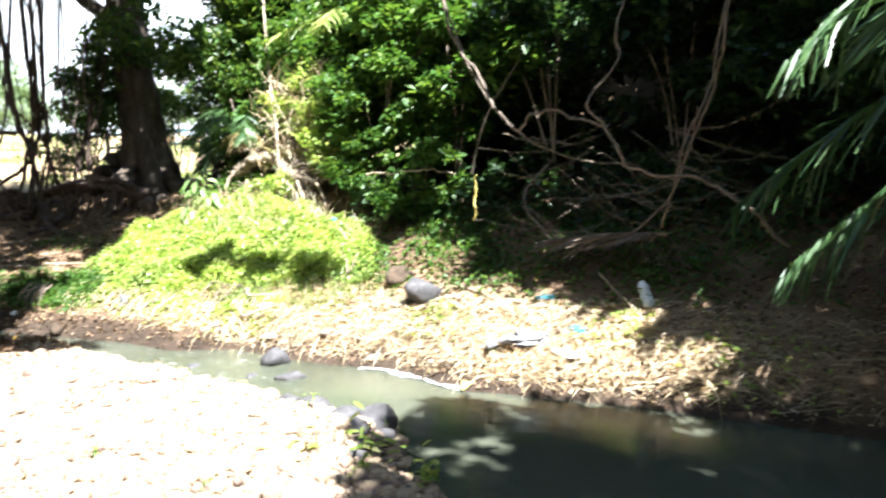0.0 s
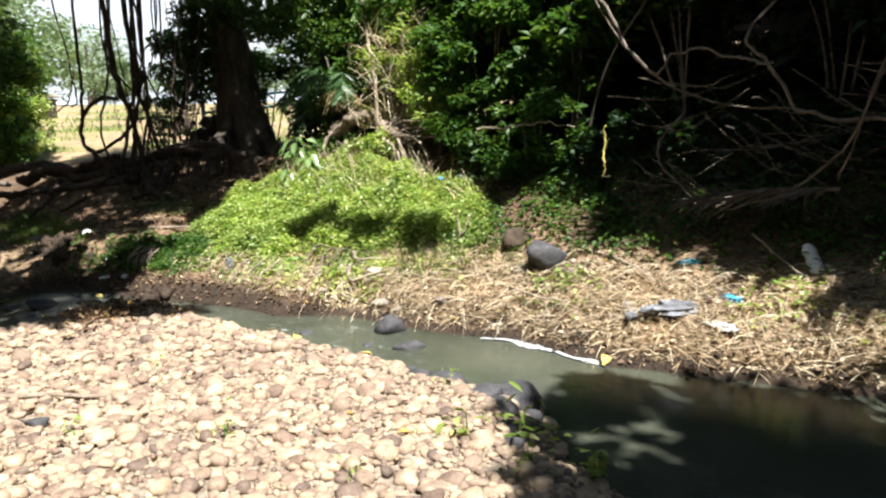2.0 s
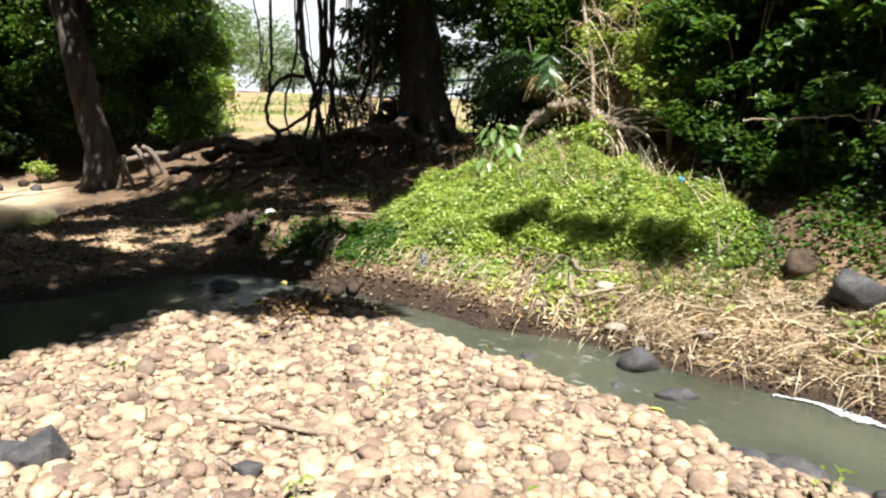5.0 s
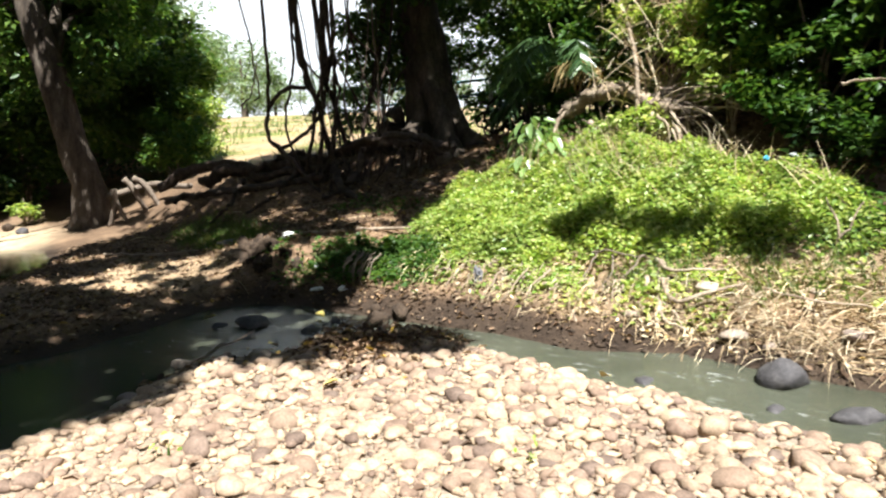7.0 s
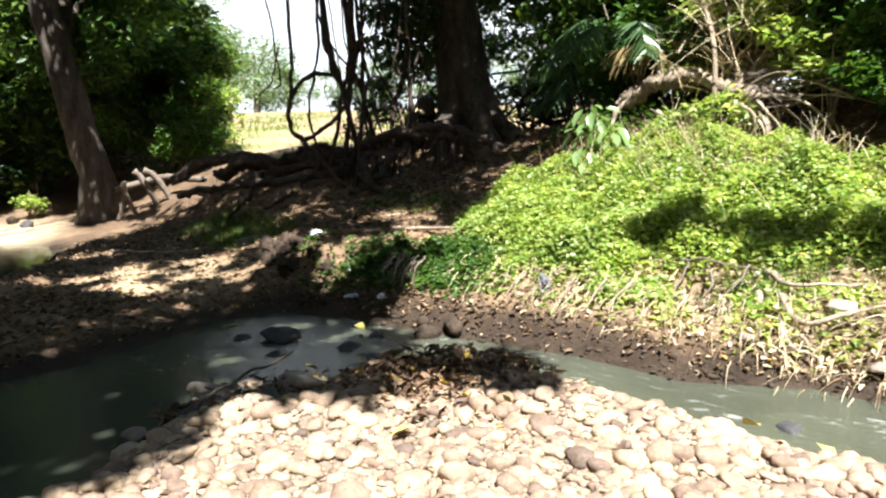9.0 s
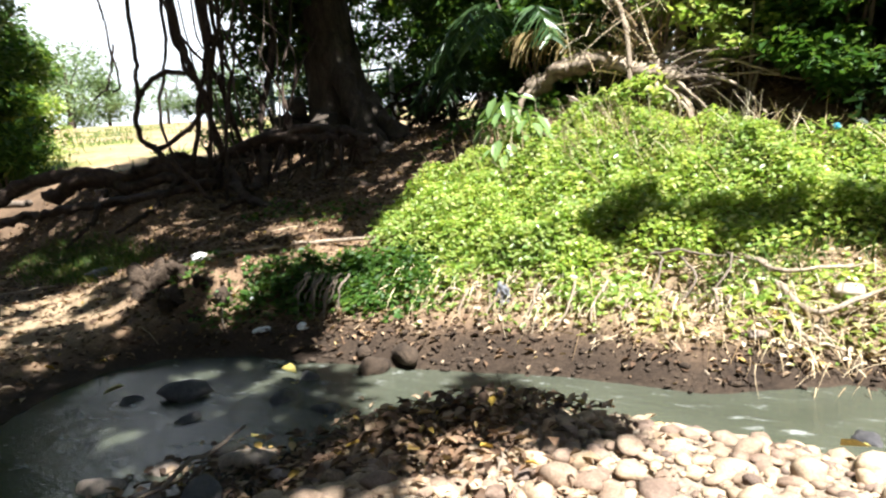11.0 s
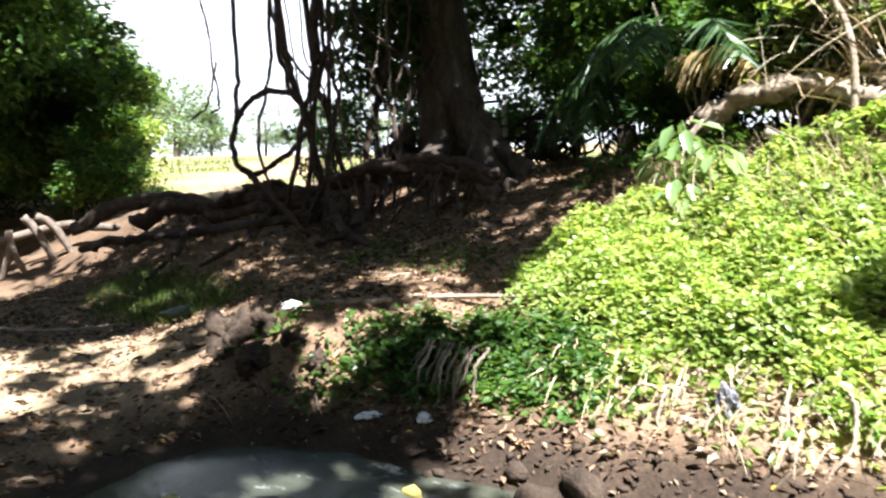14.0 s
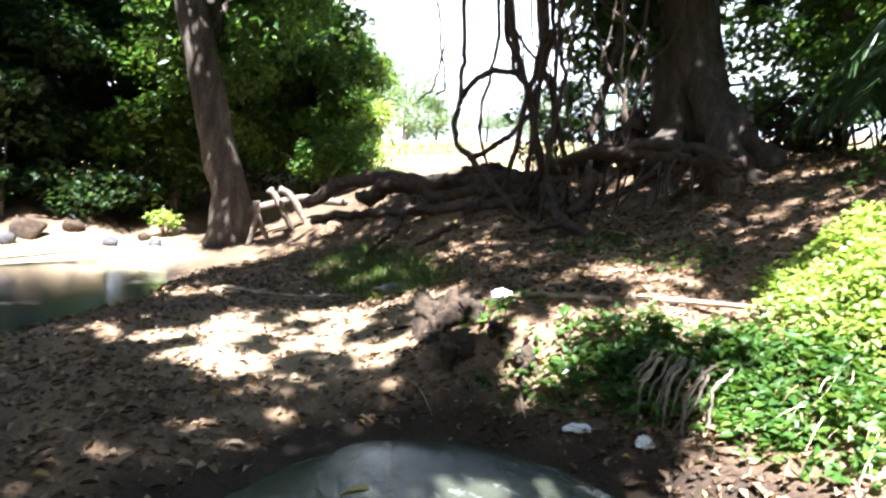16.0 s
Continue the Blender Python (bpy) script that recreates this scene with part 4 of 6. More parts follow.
wall_tree(-28.0, 6.8, 11.0, 3.6, 16000, 745, .5, M_SHADELEAF)
wall_tree(-27.0, 11.0, 8.0, 3.0, 12000, 746, .42, M_SHADELEAF)
wall_tree(-23.0, 9.0, 5.5, 2.2, 12000, 743, .22)
wall_tree(-21.5, .5, 9.5, 3.0, 16000, 744, .26, M_SHADELEAF)

# ---------------------------------------------------------------- undergrowth behind the far bank


def bush(at, size, n, leaf, mat, seed, label, name="shrub", count=18, small=.32, stems=4, wide=.5, shape=4):
    gg = np.random.default_rng(seed)
    z = float(height(np.array([at[0]]), np.array([at[1]]))[0])
    t = thing(name, (at[0], at[1], z), label, "shrub", "shrubs on the far bank")
    cz = z + at[2]
    for k in range(stems):
        e = gg.normal(0, .45, 3) * np.array(size)
        part("stem", stem("stem", [(at[0] + gg.normal(0, .06), at[1] + gg.normal(0, .06), z - .05), (at[0] + e[0] * .4, at[1] + e[1] * .4, z + at[2] * .6), (at[0] + e[0], at[1] + e[1], cz + abs(e[2]))], .022, .008, M_VINE, sides=5, n=8, seed=seed + k), t)
    c, r = clumps((at[0], at[1], cz), size, count, gg, small)
    pos = crown_points(c, r, n, gg)
    part("foliage", leaf_mesh("foliage", pos, gg.uniform(leaf * .6, leaf * 1.3, n), mat, wide=wide, shape=shape, flat=.5, seed=seed), t)
    return t


BUSHES = [
    ((-11.2, 13.8, 2.3), (1.3, .5, 1.7), 4200, .15, M_GREEN, "sunlit tall shrub behind the railing"), ((-9.2, 14.4, 3.0), (1.5, .5, 2.0), 6500, .17, M_CANOPY, "tall leafy shrub behind the big tree"),
    ((-8.0, 12.4, 2.8), (.9, .4, 1.5), 4500, .15, M_CANOPY, "tall leafy shrub beside the big tree"),
    ((-4.9, 10.6, .9), (.8, .35, .7), 2600, .12, M_SUNLEAF, "sunlit leafy shrub behind a fallen log"), ((-5.8, 10.7, .8), (.7, .4, .6), 2000, .12, M_GREEN, "leafy shrub behind a fallen log"),
    ((-4.25, 10.05, 1.3), (.55, .25, .6), 1700, .075, M_SUNLEAF, "sunlit vine leaves climbing over a torn root"), ((-4.6, 10.6, 1.9), (.8, .35, .7), 2200, .10, M_GREEN, "leafy climber above a fallen log"),
    ((-9.2, 15.6, 2.6), (1.7, .6, 2.0), 6500, .17, M_GREEN, "sunlit thicket behind the big tree"), ((-7.4, 15.8, 2.8), (1.6, .6, 2.0), 6000, .17, M_SUNLEAF, "sunlit thicket behind the leaf-strewn path"),
    ((-3.4, 9.75, .6), (.6, .3, .45), 1700, .10, M_SUNLEAF, "sunlit leafy shrub beside a torn root"), ((-2.5, 9.3, .55), (.7, .3, .5), 2200, .10, M_GREEN, "green shrub spilling over weeds"),
    ((-1.7, 9.1, .5), (.6, .3, .5), 1700, .10, M_GREEN, "green shrub spilling over weeds"), ((-4.4, 9.45, .22), (.5, .2, .2), 900, .08, M_SUNLEAF, "low leafy plant under a fallen log"),
    ((-7.7, 13.0, 2.2), (1.0, .5, 1.8), 6000, .16, M_CANOPY, "tall leafy shrub behind the big tree"), ((-6.5, 11.9, 2.3), (.8, .4, 1.4), 4200, .15, M_CANOPY, "tall leafy shrub beside the path"),
    ((-5.3, 12.4, 3.0), (1.2, .5, 1.5), 5000, .16, M_GREEN, "tall leafy shrub catching the sun"), ((-19.2, 10.6, 2.2), (1.8, .7, 2.2), 8000, .2, M_CANOPY, "tall leafy thicket behind the stream tree"),
    ((-20.6, 7.6, 2.2), (1.0, 1.6, 2.4), 9000, .2, M_CANOPY, "tall leafy thicket behind the pool"), ((-20.4, 4.2, 2.2), (1.0, 1.6, 2.4), 8000, .2, M_SHADELEAF, "tall thicket in shade-darkened colour behind the pool"),
    ((-17.8, 9.9, 1.7), (1.4, .6, 1.5), 5200, .17, M_CANOPY, "leafy green thicket behind the stream tree"), ((-23.5, 12.5, 2.4), (2.2, .8, 2.6), 7000, .22, M_CANOPY, "tall leafy thicket at the field's edge"),
    ((-3.0, 12.0, 2.4), (1.8, .7, 2.2), 9000, .19, M_CANOPY, "tall leafy thicket behind the bank"), ((-0.4, 11.4, 2.2), (1.8, .7, 2.2), 9000, .19, M_SHADELEAF, "tall thicket with deep shade put into its leaf colour"),
    ((2.2, 11.2, 2.2), (1.8, .7, 2.2), 9000, .19, M_SHADELEAF, "tall thicket with deep shade put into its leaf colour"), ((4.8, 10.2, 2.2), (1.6, .9, 2.2), 8000, .19, M_SHADELEAF, "tall thicket with deep shade put into its leaf colour"),
    ((6.4, 8.4, 2.0), (1.3, 1.4, 2.2), 7000, .19, M_SHADELEAF, "tall thicket with deep shade put into its leaf colour"), ((-6.2, 13.4, 2.2), (1.4, .7, 2.0), 7000, .18, M_CANOPY, "tall leafy thicket behind the palms"),
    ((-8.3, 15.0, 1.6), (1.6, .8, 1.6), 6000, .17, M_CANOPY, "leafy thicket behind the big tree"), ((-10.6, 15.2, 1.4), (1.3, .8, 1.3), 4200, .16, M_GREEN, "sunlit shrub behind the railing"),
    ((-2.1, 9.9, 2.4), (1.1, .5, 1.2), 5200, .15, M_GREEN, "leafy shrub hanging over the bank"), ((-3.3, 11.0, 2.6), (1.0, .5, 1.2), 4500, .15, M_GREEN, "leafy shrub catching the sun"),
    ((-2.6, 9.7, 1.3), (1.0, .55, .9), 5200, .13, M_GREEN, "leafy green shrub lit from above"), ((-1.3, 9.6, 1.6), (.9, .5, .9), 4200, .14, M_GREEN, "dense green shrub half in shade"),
    ((-3.4, 10.6, 1.7), (1.0, .6, 1.1), 5000, .12, M_GREEN, "leafy green shrub behind a fallen log"), ((-0.2, 10.0, 2.2), (1.1, .6, .9), 3600, .14, M_SHADELEAF, "shrub with deep shade put into its leaf colour"),
    ((1.3, 10.2, 1.6), (1.3, .6, 1.3), 5200, .15, M_SHADELEAF, "shrub with deep shade put into its leaf colour"), ((3.2, 9.6, 1.4), (1.3, .7, 1.2), 5200, .15, M_SHADELEAF, "shrub with deep shade put into its leaf colour"),
    ((-1.8, 10.9, 1.2), (1.6, .5, 1.4), 6500, .15, M_SHADELEAF, "shrub with deep shade put into its leaf colour"), ((-5.2, 11.3, 1.4), (.9, .6, 1.1), 4200, .13, M_GREEN, "green shrub between palms and log"),
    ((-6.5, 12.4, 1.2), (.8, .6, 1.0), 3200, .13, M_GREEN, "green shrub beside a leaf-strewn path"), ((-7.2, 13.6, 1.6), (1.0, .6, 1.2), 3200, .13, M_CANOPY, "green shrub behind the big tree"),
    ((-4.4, 12.3, 2.0), (1.6, .6, 1.6), 5200, .15, M_CANOPY, "tall green shrub behind the bank"), ((4.6, 8.6, 1.0), (1.1, .8, 1.0), 4200, .14, M_SHADELEAF, "shrub with deep shade put into its leaf colour"),
    ((-11.4, 10.9, .8), (.8, .5, .7), 2200, .10, M_GREEN, "small green shrub among hanging lianas"), ((-10.6, 12.3, 1.3), (.8, .6, 1.0), 2600, .12, M_GREEN, "green shrub behind the railing"),
    ((-16.2, 9.6, .9), (1.1, .7, .8), 3600, .12, M_GREEN, "small green shrub under the stream tree"), ((-17.5, 10.5, 1.0), (1.6, .8, .9), 4200, .13, M_SUNLEAF, "sunlit yellow-green shrub behind a trunk"),
    ((-20.5, 9.6, 1.1), (1.5, .9, 1.2), 4200, .13, M_SHADELEAF, "undergrowth in shade-darkened colour at the pool's end"), ((-20.8, 6.0, 1.2), (1.2, 1.5, 1.3), 5200, .14, M_SHADELEAF, "undergrowth in shade-darkened colour at the pool's end"),
    ((-18.9, 7.0, .35), (.3, .3, .25), 300, .13, M_SUNLEAF, "small bright green seedling in a sun spot"), ((-20.5, 2.5, 1.2), (1.3, 1.4, 1.4), 4500, .14, M_SHADELEAF, "undergrowth in shade-darkened colour at the pool's end"),
]
for k, (at_, size, n, leaf, mat, label) in enumerate(BUSHES):
    bush(at_, size, n, leaf, mat, 80 + k, label)


def frond(parent, base, mid, tip, mat, n=46, leaf=.42, seed=0, hang=.5):
    """A palm leaf: a rib with two rows of narrow leaflets."""
    gg = np.random.default_rng(seed)
    line = smooth_path([base, mid, tip], n)
    rib = part("rib", stem("rib", [base, mid, tip], .018, .004, mat, sides=5, n=14), parent)
    t = np.gradient(line, axis=0)
    t /= np.linalg.norm(t, axis=1)[:, None]
    side = np.cross(t, [0, 0, 1.0])
    side /= np.linalg.norm(side, axis=1)[:, None] + 1e-9
    pos = np.vstack([line[4:], line[4:]])
    sgn = np.concatenate([np.ones(n - 3), -np.ones(n - 3)])[:, None]
    aim = sgn * np.vstack([side[4:]] * 2) + .75 * np.vstack([t[4:]] * 2) + np.array([0, 0, -1.0]) * gg.uniform(.1, 1, (len(pos), 1)) * hang
    u = np.tile(np.linspace(0, 1, n - 3), 2)
    tagged(part("frond_blade", ribbons("frond_blade", pos, leaf * (0.45 + 1.1 * u * (1 - u) * 2) * gg.uniform(.85, 1.1, len(pos)), .034, mat, seed=seed, aim=aim, sag=hang), rib), kind="stuff")


def palm(at, fronds, label, mat, leaf, seed, name="palm"):
    z = float(height(np.array([at[0]]), np.array([at[1]]))[0])
    t = thing(name, (at[0], at[1], z), label, "palm", "palms on the bank")
    part("trunk", stem("trunk", [(at[0], at[1], z - .1), (at[0], at[1], z + at[2] * .5), (at[0], at[1], z + at[2])], .13, .10, M_BARK, sides=9, n=10), t)
    gg = np.random.default_rng(seed)
    for k in range(fronds):
        a = k / fronds * 2 * math.pi + gg.uniform(-.3, .3)
        r = gg.uniform(.9, 1.6) * leaf * 2.6
        up = gg.uniform(.2, .9)
        b2 = Vector((at[0], at[1], z + at[2]))
        frond(t, b2, b2 + Vector((math.cos(a) * r * .5, math.sin(a) * r * .5, up * .7)), b2 + Vector((math.cos(a) * r, math.sin(a) * r, up * .1 - .2)), mat, leaf=leaf, seed=seed + k)
    return t


p = thing("palm", (3.9, 7.2, .35), "palm with long arching blue-green fronds over the water", "palm", "palms on the bank")
part("trunk", stem("trunk", [(3.9, 7.3, .2), (3.85, 7.2, 1.4), (3.8, 7.1, 2.5)], .14, .11, M_BARK, sides=9, n=10), p)
for k, (m_, e_) in enumerate((((3.04, 7.18, 2.25), (2.1, 7.5, 1.5)), ((3.0, 6.92, 2.95), (2.45, 6.9, 2.5)), ((3.13, 6.9, 1.75), (2.5, 6.95, 1.1)), ((3.4, 7.8, 3.0), (2.8, 8.6, 2.6)), ((4.6, 6.8, 2.9), (5.4, 6.4, 2.2)), ((4.4, 7.8, 2.9), (5.0, 8.6, 2.3)), ((3.3, 6.4, 2.8), (2.9, 5.7, 2.5)))):
    frond(p, (3.8, 7.1, 2.5), m_, e_, M_PALM, leaf=.5, seed=140 + k, hang=.7)
palm((-6.1, 10.9, .75), 9, "small feathery palm with fresh green fronds", M_PALM, .36, 150)
palm((-5.0, 11.6, 1.5), 10, "feathery palm with sunlit green fronds", M_GREEN, .42, 160)
palm((-3.9, 11.2, 2.2), 9, "feathery palm with sunlit green fronds", M_SUNLEAF, .40, 170)
palm((-7.0, 11.6, .35), 8, "low young palm beside a leaf-strewn path", M_PALM, .34, 180)

# ---------------------------------------------------------------- fallen log with its root ball
log = thing("fallen_log", (-5.0, 9.9, 1.5), "bleached fallen log with torn roots lying over greenery", "log")
part("trunk", stem("trunk", [(-5.75, 10.1, 1.84), (-5.5, 10.1, 1.98), (-5.25, 10.05, 2.08), (-4.95, 9.98, 2.12), (-4.65, 9.9, 2.05), (-4.35, 9.75, 1.92), (-4.15, 9.65, 1.86)], .10, .12, M_BARKPALE, sides=11, n=60, rough=.2, wander=.018, seed=3, radii=[.05, .10, .07, .085, .095, .07, .075, .06, .085, .11]), log)
part("root_ball", rock_mesh("root_ball", (-4.1, 9.62, 1.80), (.30, .26, .26), M_BARKPALE, 8, 3, .5), log)
for k, pts in enumerate(([(-4.1, 9.6, 1.75), (-4.0, 9.5, 1.45), (-4.15, 9.4, 1.2)], [(-4.05, 9.6, 1.75), (-3.85, 9.5, 1.5), (-3.8, 9.4, 1.2)], [(-4.0, 9.6, 1.85), (-3.6, 9.55, 1.9), (-3.1, 9.5, 1.7)],
                         [(-4.0, 9.65, 1.9), (-3.5, 9.6, 2.05), (-2.9, 9.6, 2.0)], [(-4.2, 9.8, 1.95), (-4.4, 10.0, 2.25), (-4.65, 10.2, 2.7)], [(-4.2, 9.75, 1.95), (-4.0, 9.95, 2.3), (-3.8, 10.15, 2.75)],
                         [(-4.1, 9.6, 1.7), (-4.3, 9.45, 1.5), (-4.25, 9.3, 1.25)], [(-4.0, 9.6, 1.8), (-3.5, 9.4, 1.7), (-3.2, 9.2, 1.4)], [(-5.5, 10.05, 1.95), (-5.7, 9.9, 1.75), (-5.6, 9.8, 1.55)],
                         [(-5.0, 9.6, 1.72), (-4.8, 9.5, 1.66), (-4.55, 9.45, 1.66)])):
    part("torn_root", stem("torn_root", pts, .018 if k in (2, 3, 7) else .045, .010, M_BARKPALE, sides=6, n=12, wander=.012, seed=k), log)
for k in range(22):
    q = np.random.default_rng(2200 + k)
    a = np.array([-4.05, 9.6, 1.74]) + q.normal(0, .08, 3)
    e = a + np.array([q.uniform(-.25, .75), q.uniform(-.3, .05), -q.uniform(.2, .7)]) if k < 13 else a + np.array([q.uniform(.5, 1.5), q.uniform(-.2, .2), q.uniform(-.25, .4)])
    part("torn_root", stem("torn_root", [tuple(a), tuple((a + e) / 2 + np.array([q.normal(0, .06), q.normal(0, .04), .08])), tuple(e)], .022 if k < 13 else .010, .004, M_BARKPALE, sides=5, n=12, rough=.18, wander=.01, seed=k), log)
rx = g.normal(0, 1, (110, 3))
rx[:, 0] = np.abs(rx[:, 0])
part("root_hair", ribbons("root_hair", np.tile([[-4.0, 9.62, 1.85]], (110, 1)) + g.normal(0, .09, (110, 3)), g.uniform(.2, .6, 110), .008, M_VINE, seed=9, aim=rx * [1, .6, .55] + [.35, 0, .1], sag=.4), log)
q = np.random.default_rng(2300)
n_ = 260
tp = np.stack([q.normal(-4.25, .38, n_), q.normal(9.85, .16, n_), q.uniform(1.75, 3.3, n_)], -1)
ta = np.stack([q.normal(0, .55, n_), q.normal(0, .3, n_), q.normal(.3, .8, n_)], -1)
single("dry_vine_tangle", ribbons("dry_vine_tangle", tp, q.uniform(.25, .8, n_), .013, M_STRAW, seed=2301, segs=6, aim=ta, sag=.5), "tangle of dry straw-coloured vines above the torn root", "dry vines", kind="stuff")
cane = thing("cane_stem", (-4.43, 9.67, 1.6), "long pale bare cane leaning over the bank", "plant stem")
part("stalk", stem("stalk", [(-4.43, 9.67, 1.6), (-4.5, 9.75, 2.5), (-5.2, 10.4, 3.7), (-5.9, 11.1, 5.4)], .028, .018, M_BARKPALE, sides=6, n=18, rough=.05), cane)
dry = thing("dry_frond", (-5.2, 10.3, 2.1), "withered tan palm frond hanging over a log", "palm frond")
frond(dry, (-5.1, 10.3, 2.15), (-5.45, 10.25, 2.55), (-5.95, 10.15, 2.5), M_DRYPALM, leaf=.3, seed=190, hang=1.2)
for bx, by, bz in ((-5.45, 9.05, 1.82), (-5.2, 9.0, 1.62), (-5.65, 9.12, 1.6), (-5.4, 8.9, 1.42)):
    z0 = float(height(np.array([bx]), np.array([by]))[0])
    bl = thing("broadleaf_plant", (bx, by, z0), "young plant with large drooping fresh green leaves", "plant", "broad-leaved plants")
    stalk = part("stem", stem("stem", [(bx, by, z0 - .03), (bx + .03, by, (z0 + bz) / 2), (bx, by, bz)], .014, .007, M_GREEN, sides=5, n=8), bl)
    for k in range(13):
        a = k * 2.4 + bx * 7
        d = Vector((math.cos(a), math.sin(a), -.25 - .55 * (k % 3))).normalized()
        o = Vector((bx, by, bz - .035 * (k // 2))) + Vector((math.cos(a), math.sin(a), 0)) * (.05 + .03 * (k % 4))
        part("leaf", leaf_mesh("leaf", np.array([tuple(o)]), .17 + .03 * (k % 3), M_BROAD, aim=np.array([tuple(d)]), wide=.42, flat=.2, fold=.14, seed=k), stalk)

# ---------------------------------------------------------------- lianas


def liana(pts, r0, r1, label, mat=None, group="lianas by the big tree", seed=0, n=34):
    v, f = tube(pts, r0, r1, sides=7, n=n, rough=.10, wander=.012, seed=seed)
    return single("liana", mesh_np("liana", v, f, mat or M_VINE, True), label, "vine", group)


DARKV = "dark woody liana hanging from the canopy"
liana([(-10.6, 8.76, 6.2), (-10.59, 8.76, 3.35), (-10.6, 8.74, 2.6), (-10.62, 8.72, 2.27)], .028, .03, DARKV, M_ROOT, seed=1)
liana([(-10.23, 9.23, 2.66), (-10.41, 9.04, 2.69), (-10.57, 8.86, 2.54), (-10.67, 8.75, 2.31), (-10.7, 8.74, 2.0), (-10.66, 8.8, 1.77), (-10.55, 8.95, 1.72), (-10.42, 9.15, 1.84), (-10.28, 9.35, 2.05), (-10.17, 9.55, 2.4), (-10.1, 9.66, 3.2)], .038, .034,
      "thick woody liana looped into a ring", M_ROOT, seed=2, n=60)
liana([(-10.62, 8.78, 1.78), (-10.19, 8.88, 1.42), (-9.75, 9.03, .95)], .042, .03, "woody liana running down to the earth", M_ROOT, seed=3)
for k, (pts, r) in enumerate((([(-10.57, 9.13, 6.2), (-10.39, 9.27, 3.6), (-10.31, 9.3, 3.04), (-10.18, 9.38, 2.48), (-10.0, 9.5, 1.5)], .05), ([(-10.59, 9.59, 6.2), (-10.59, 9.39, 3.59), (-10.44, 9.37, 2.86), (-10.19, 9.48, 2.29), (-10.13, 9.35, 1.3)], .035),
                              ([(-10.1, 9.54, 6.2), (-10.07, 9.58, 3.51), (-10.13, 9.51, 2.83), (-10.21, 9.41, 2.35), (-10.36, 9.23, 1.3)], .04), ([(-9.94, 9.72, 6.2), (-9.86, 9.58, 3.14), (-9.7, 9.53, 2.58), (-9.68, 9.34, 1.91), (-9.64, 9.15, .85)], .03),
                              ([(-10.39, 9.51, 6.2), (-10.23, 9.59, 3.41), (-10.13, 9.61, 2.71), (-9.87, 9.79, 1.5)], .045), ([(-10.9, 9.5, 4.6), (-10.75, 9.38, 3.27), (-10.76, 9.26, 2.68), (-10.77, 9.14, 2.03), (-10.58, 9.27, 1.3)], .025),
                              ([(-9.52, 10.93, 6.0), (-9.78, 10.51, 3.4), (-9.8, 10.29, 2.6), (-9.79, 10.09, 2.1), (-9.75, 9.92, 1.4)], .05), ([(-10.3, 9.9, 6.2), (-10.25, 9.8, 4.0), (-10.05, 9.7, 2.6), (-10.1, 9.6, 1.4)], .03),
                              ([(-9.75, 9.5, 6.0), (-9.95, 9.4, 3.6), (-9.9, 9.3, 2.2), (-10.05, 9.2, 1.2)], .028), ([(-12.2, 8.9, 6.0), (-11.97, 9.21, 4.17), (-11.92, 9.29, 3.47), (-11.88, 9.34, 2.76), (-11.95, 9.25, 2.62)], .018),
                              ([(-11.89, 9.34, 3.31), (-11.96, 9.23, 2.75), (-12.08, 9.03, 2.53)], .016))):
    liana(pts, r, r * .8, DARKV, M_ROOT, seed=10 + k)
for k in range(16):
    q = np.random.default_rng(2400 + k)
    bx = q.uniform(-10.35, -8.9)
    by = np.interp(bx, [-10.75, -9.0], [9.2, 10.1]) + q.normal(0, .25)
    lo = np.array([bx, by, q.uniform(1.2, 1.6)])
    hi = lo + np.array([q.normal(-.15, .35), q.normal(.1, .3), 5.0])
    m1, m2 = lo + (hi - lo) * .22 + q.normal(0, .2, 3), lo + (hi - lo) * .45 + q.normal(0, .22, 3)
    r = q.uniform(.008, .020)
    liana([tuple(hi), tuple(m2), tuple(m1), tuple(lo)], r, r * .85, "thin woody liana hanging from the canopy", M_ROOT if k % 3 else M_VINE, seed=2400 + k, n=26)
PALEV = "pale bare vine hanging in the shaded thicket"
GV = "vines over the shaded bank"
liana([(-1.6, 8.5, 5.4), (-.94, 8.27, 3.83), (-.73, 8.23, 3.24), (-.48, 8.21, 2.88), (-.23, 8.18, 2.47), (.04, 8.17, 2.21)], 0.016, 0.015, PALEV, group=GV, seed=30)
liana([(-1.4, 8.55, 5.2), (-.85, 8.3, 3.6), (-.5, 8.25, 2.8), (-.05, 8.22, 2.25), (.5, 8.3, 1.95), (1.2, 8.3, 1.85)], 0.010, 0.007, PALEV, group=GV, seed=31)
liana([(.04, 8.17, 2.21), (.19, 8.1, 2.35), (.41, 8.06, 2.4), (.63, 8.02, 2.29), (.83, 7.95, 2.24), (1.03, 7.8, 2.2)], 0.012, 0.011, PALEV, group=GV, seed=32)
liana([(1.5, 8.6, 4.8), (1.07, 8.03, 3.22), (1.08, 7.94, 2.8), (.83, 7.8, 2.42), (1.03, 7.76, 2.17), (1.2, 7.71, 1.86), (1.4, 7.66, 1.78), (1.77, 7.62, 1.73), (2.04, 7.56, 1.58), (2.5, 7.5, 1.2)], 0.011, 0.015, PALEV, group=GV, seed=33, n=50)
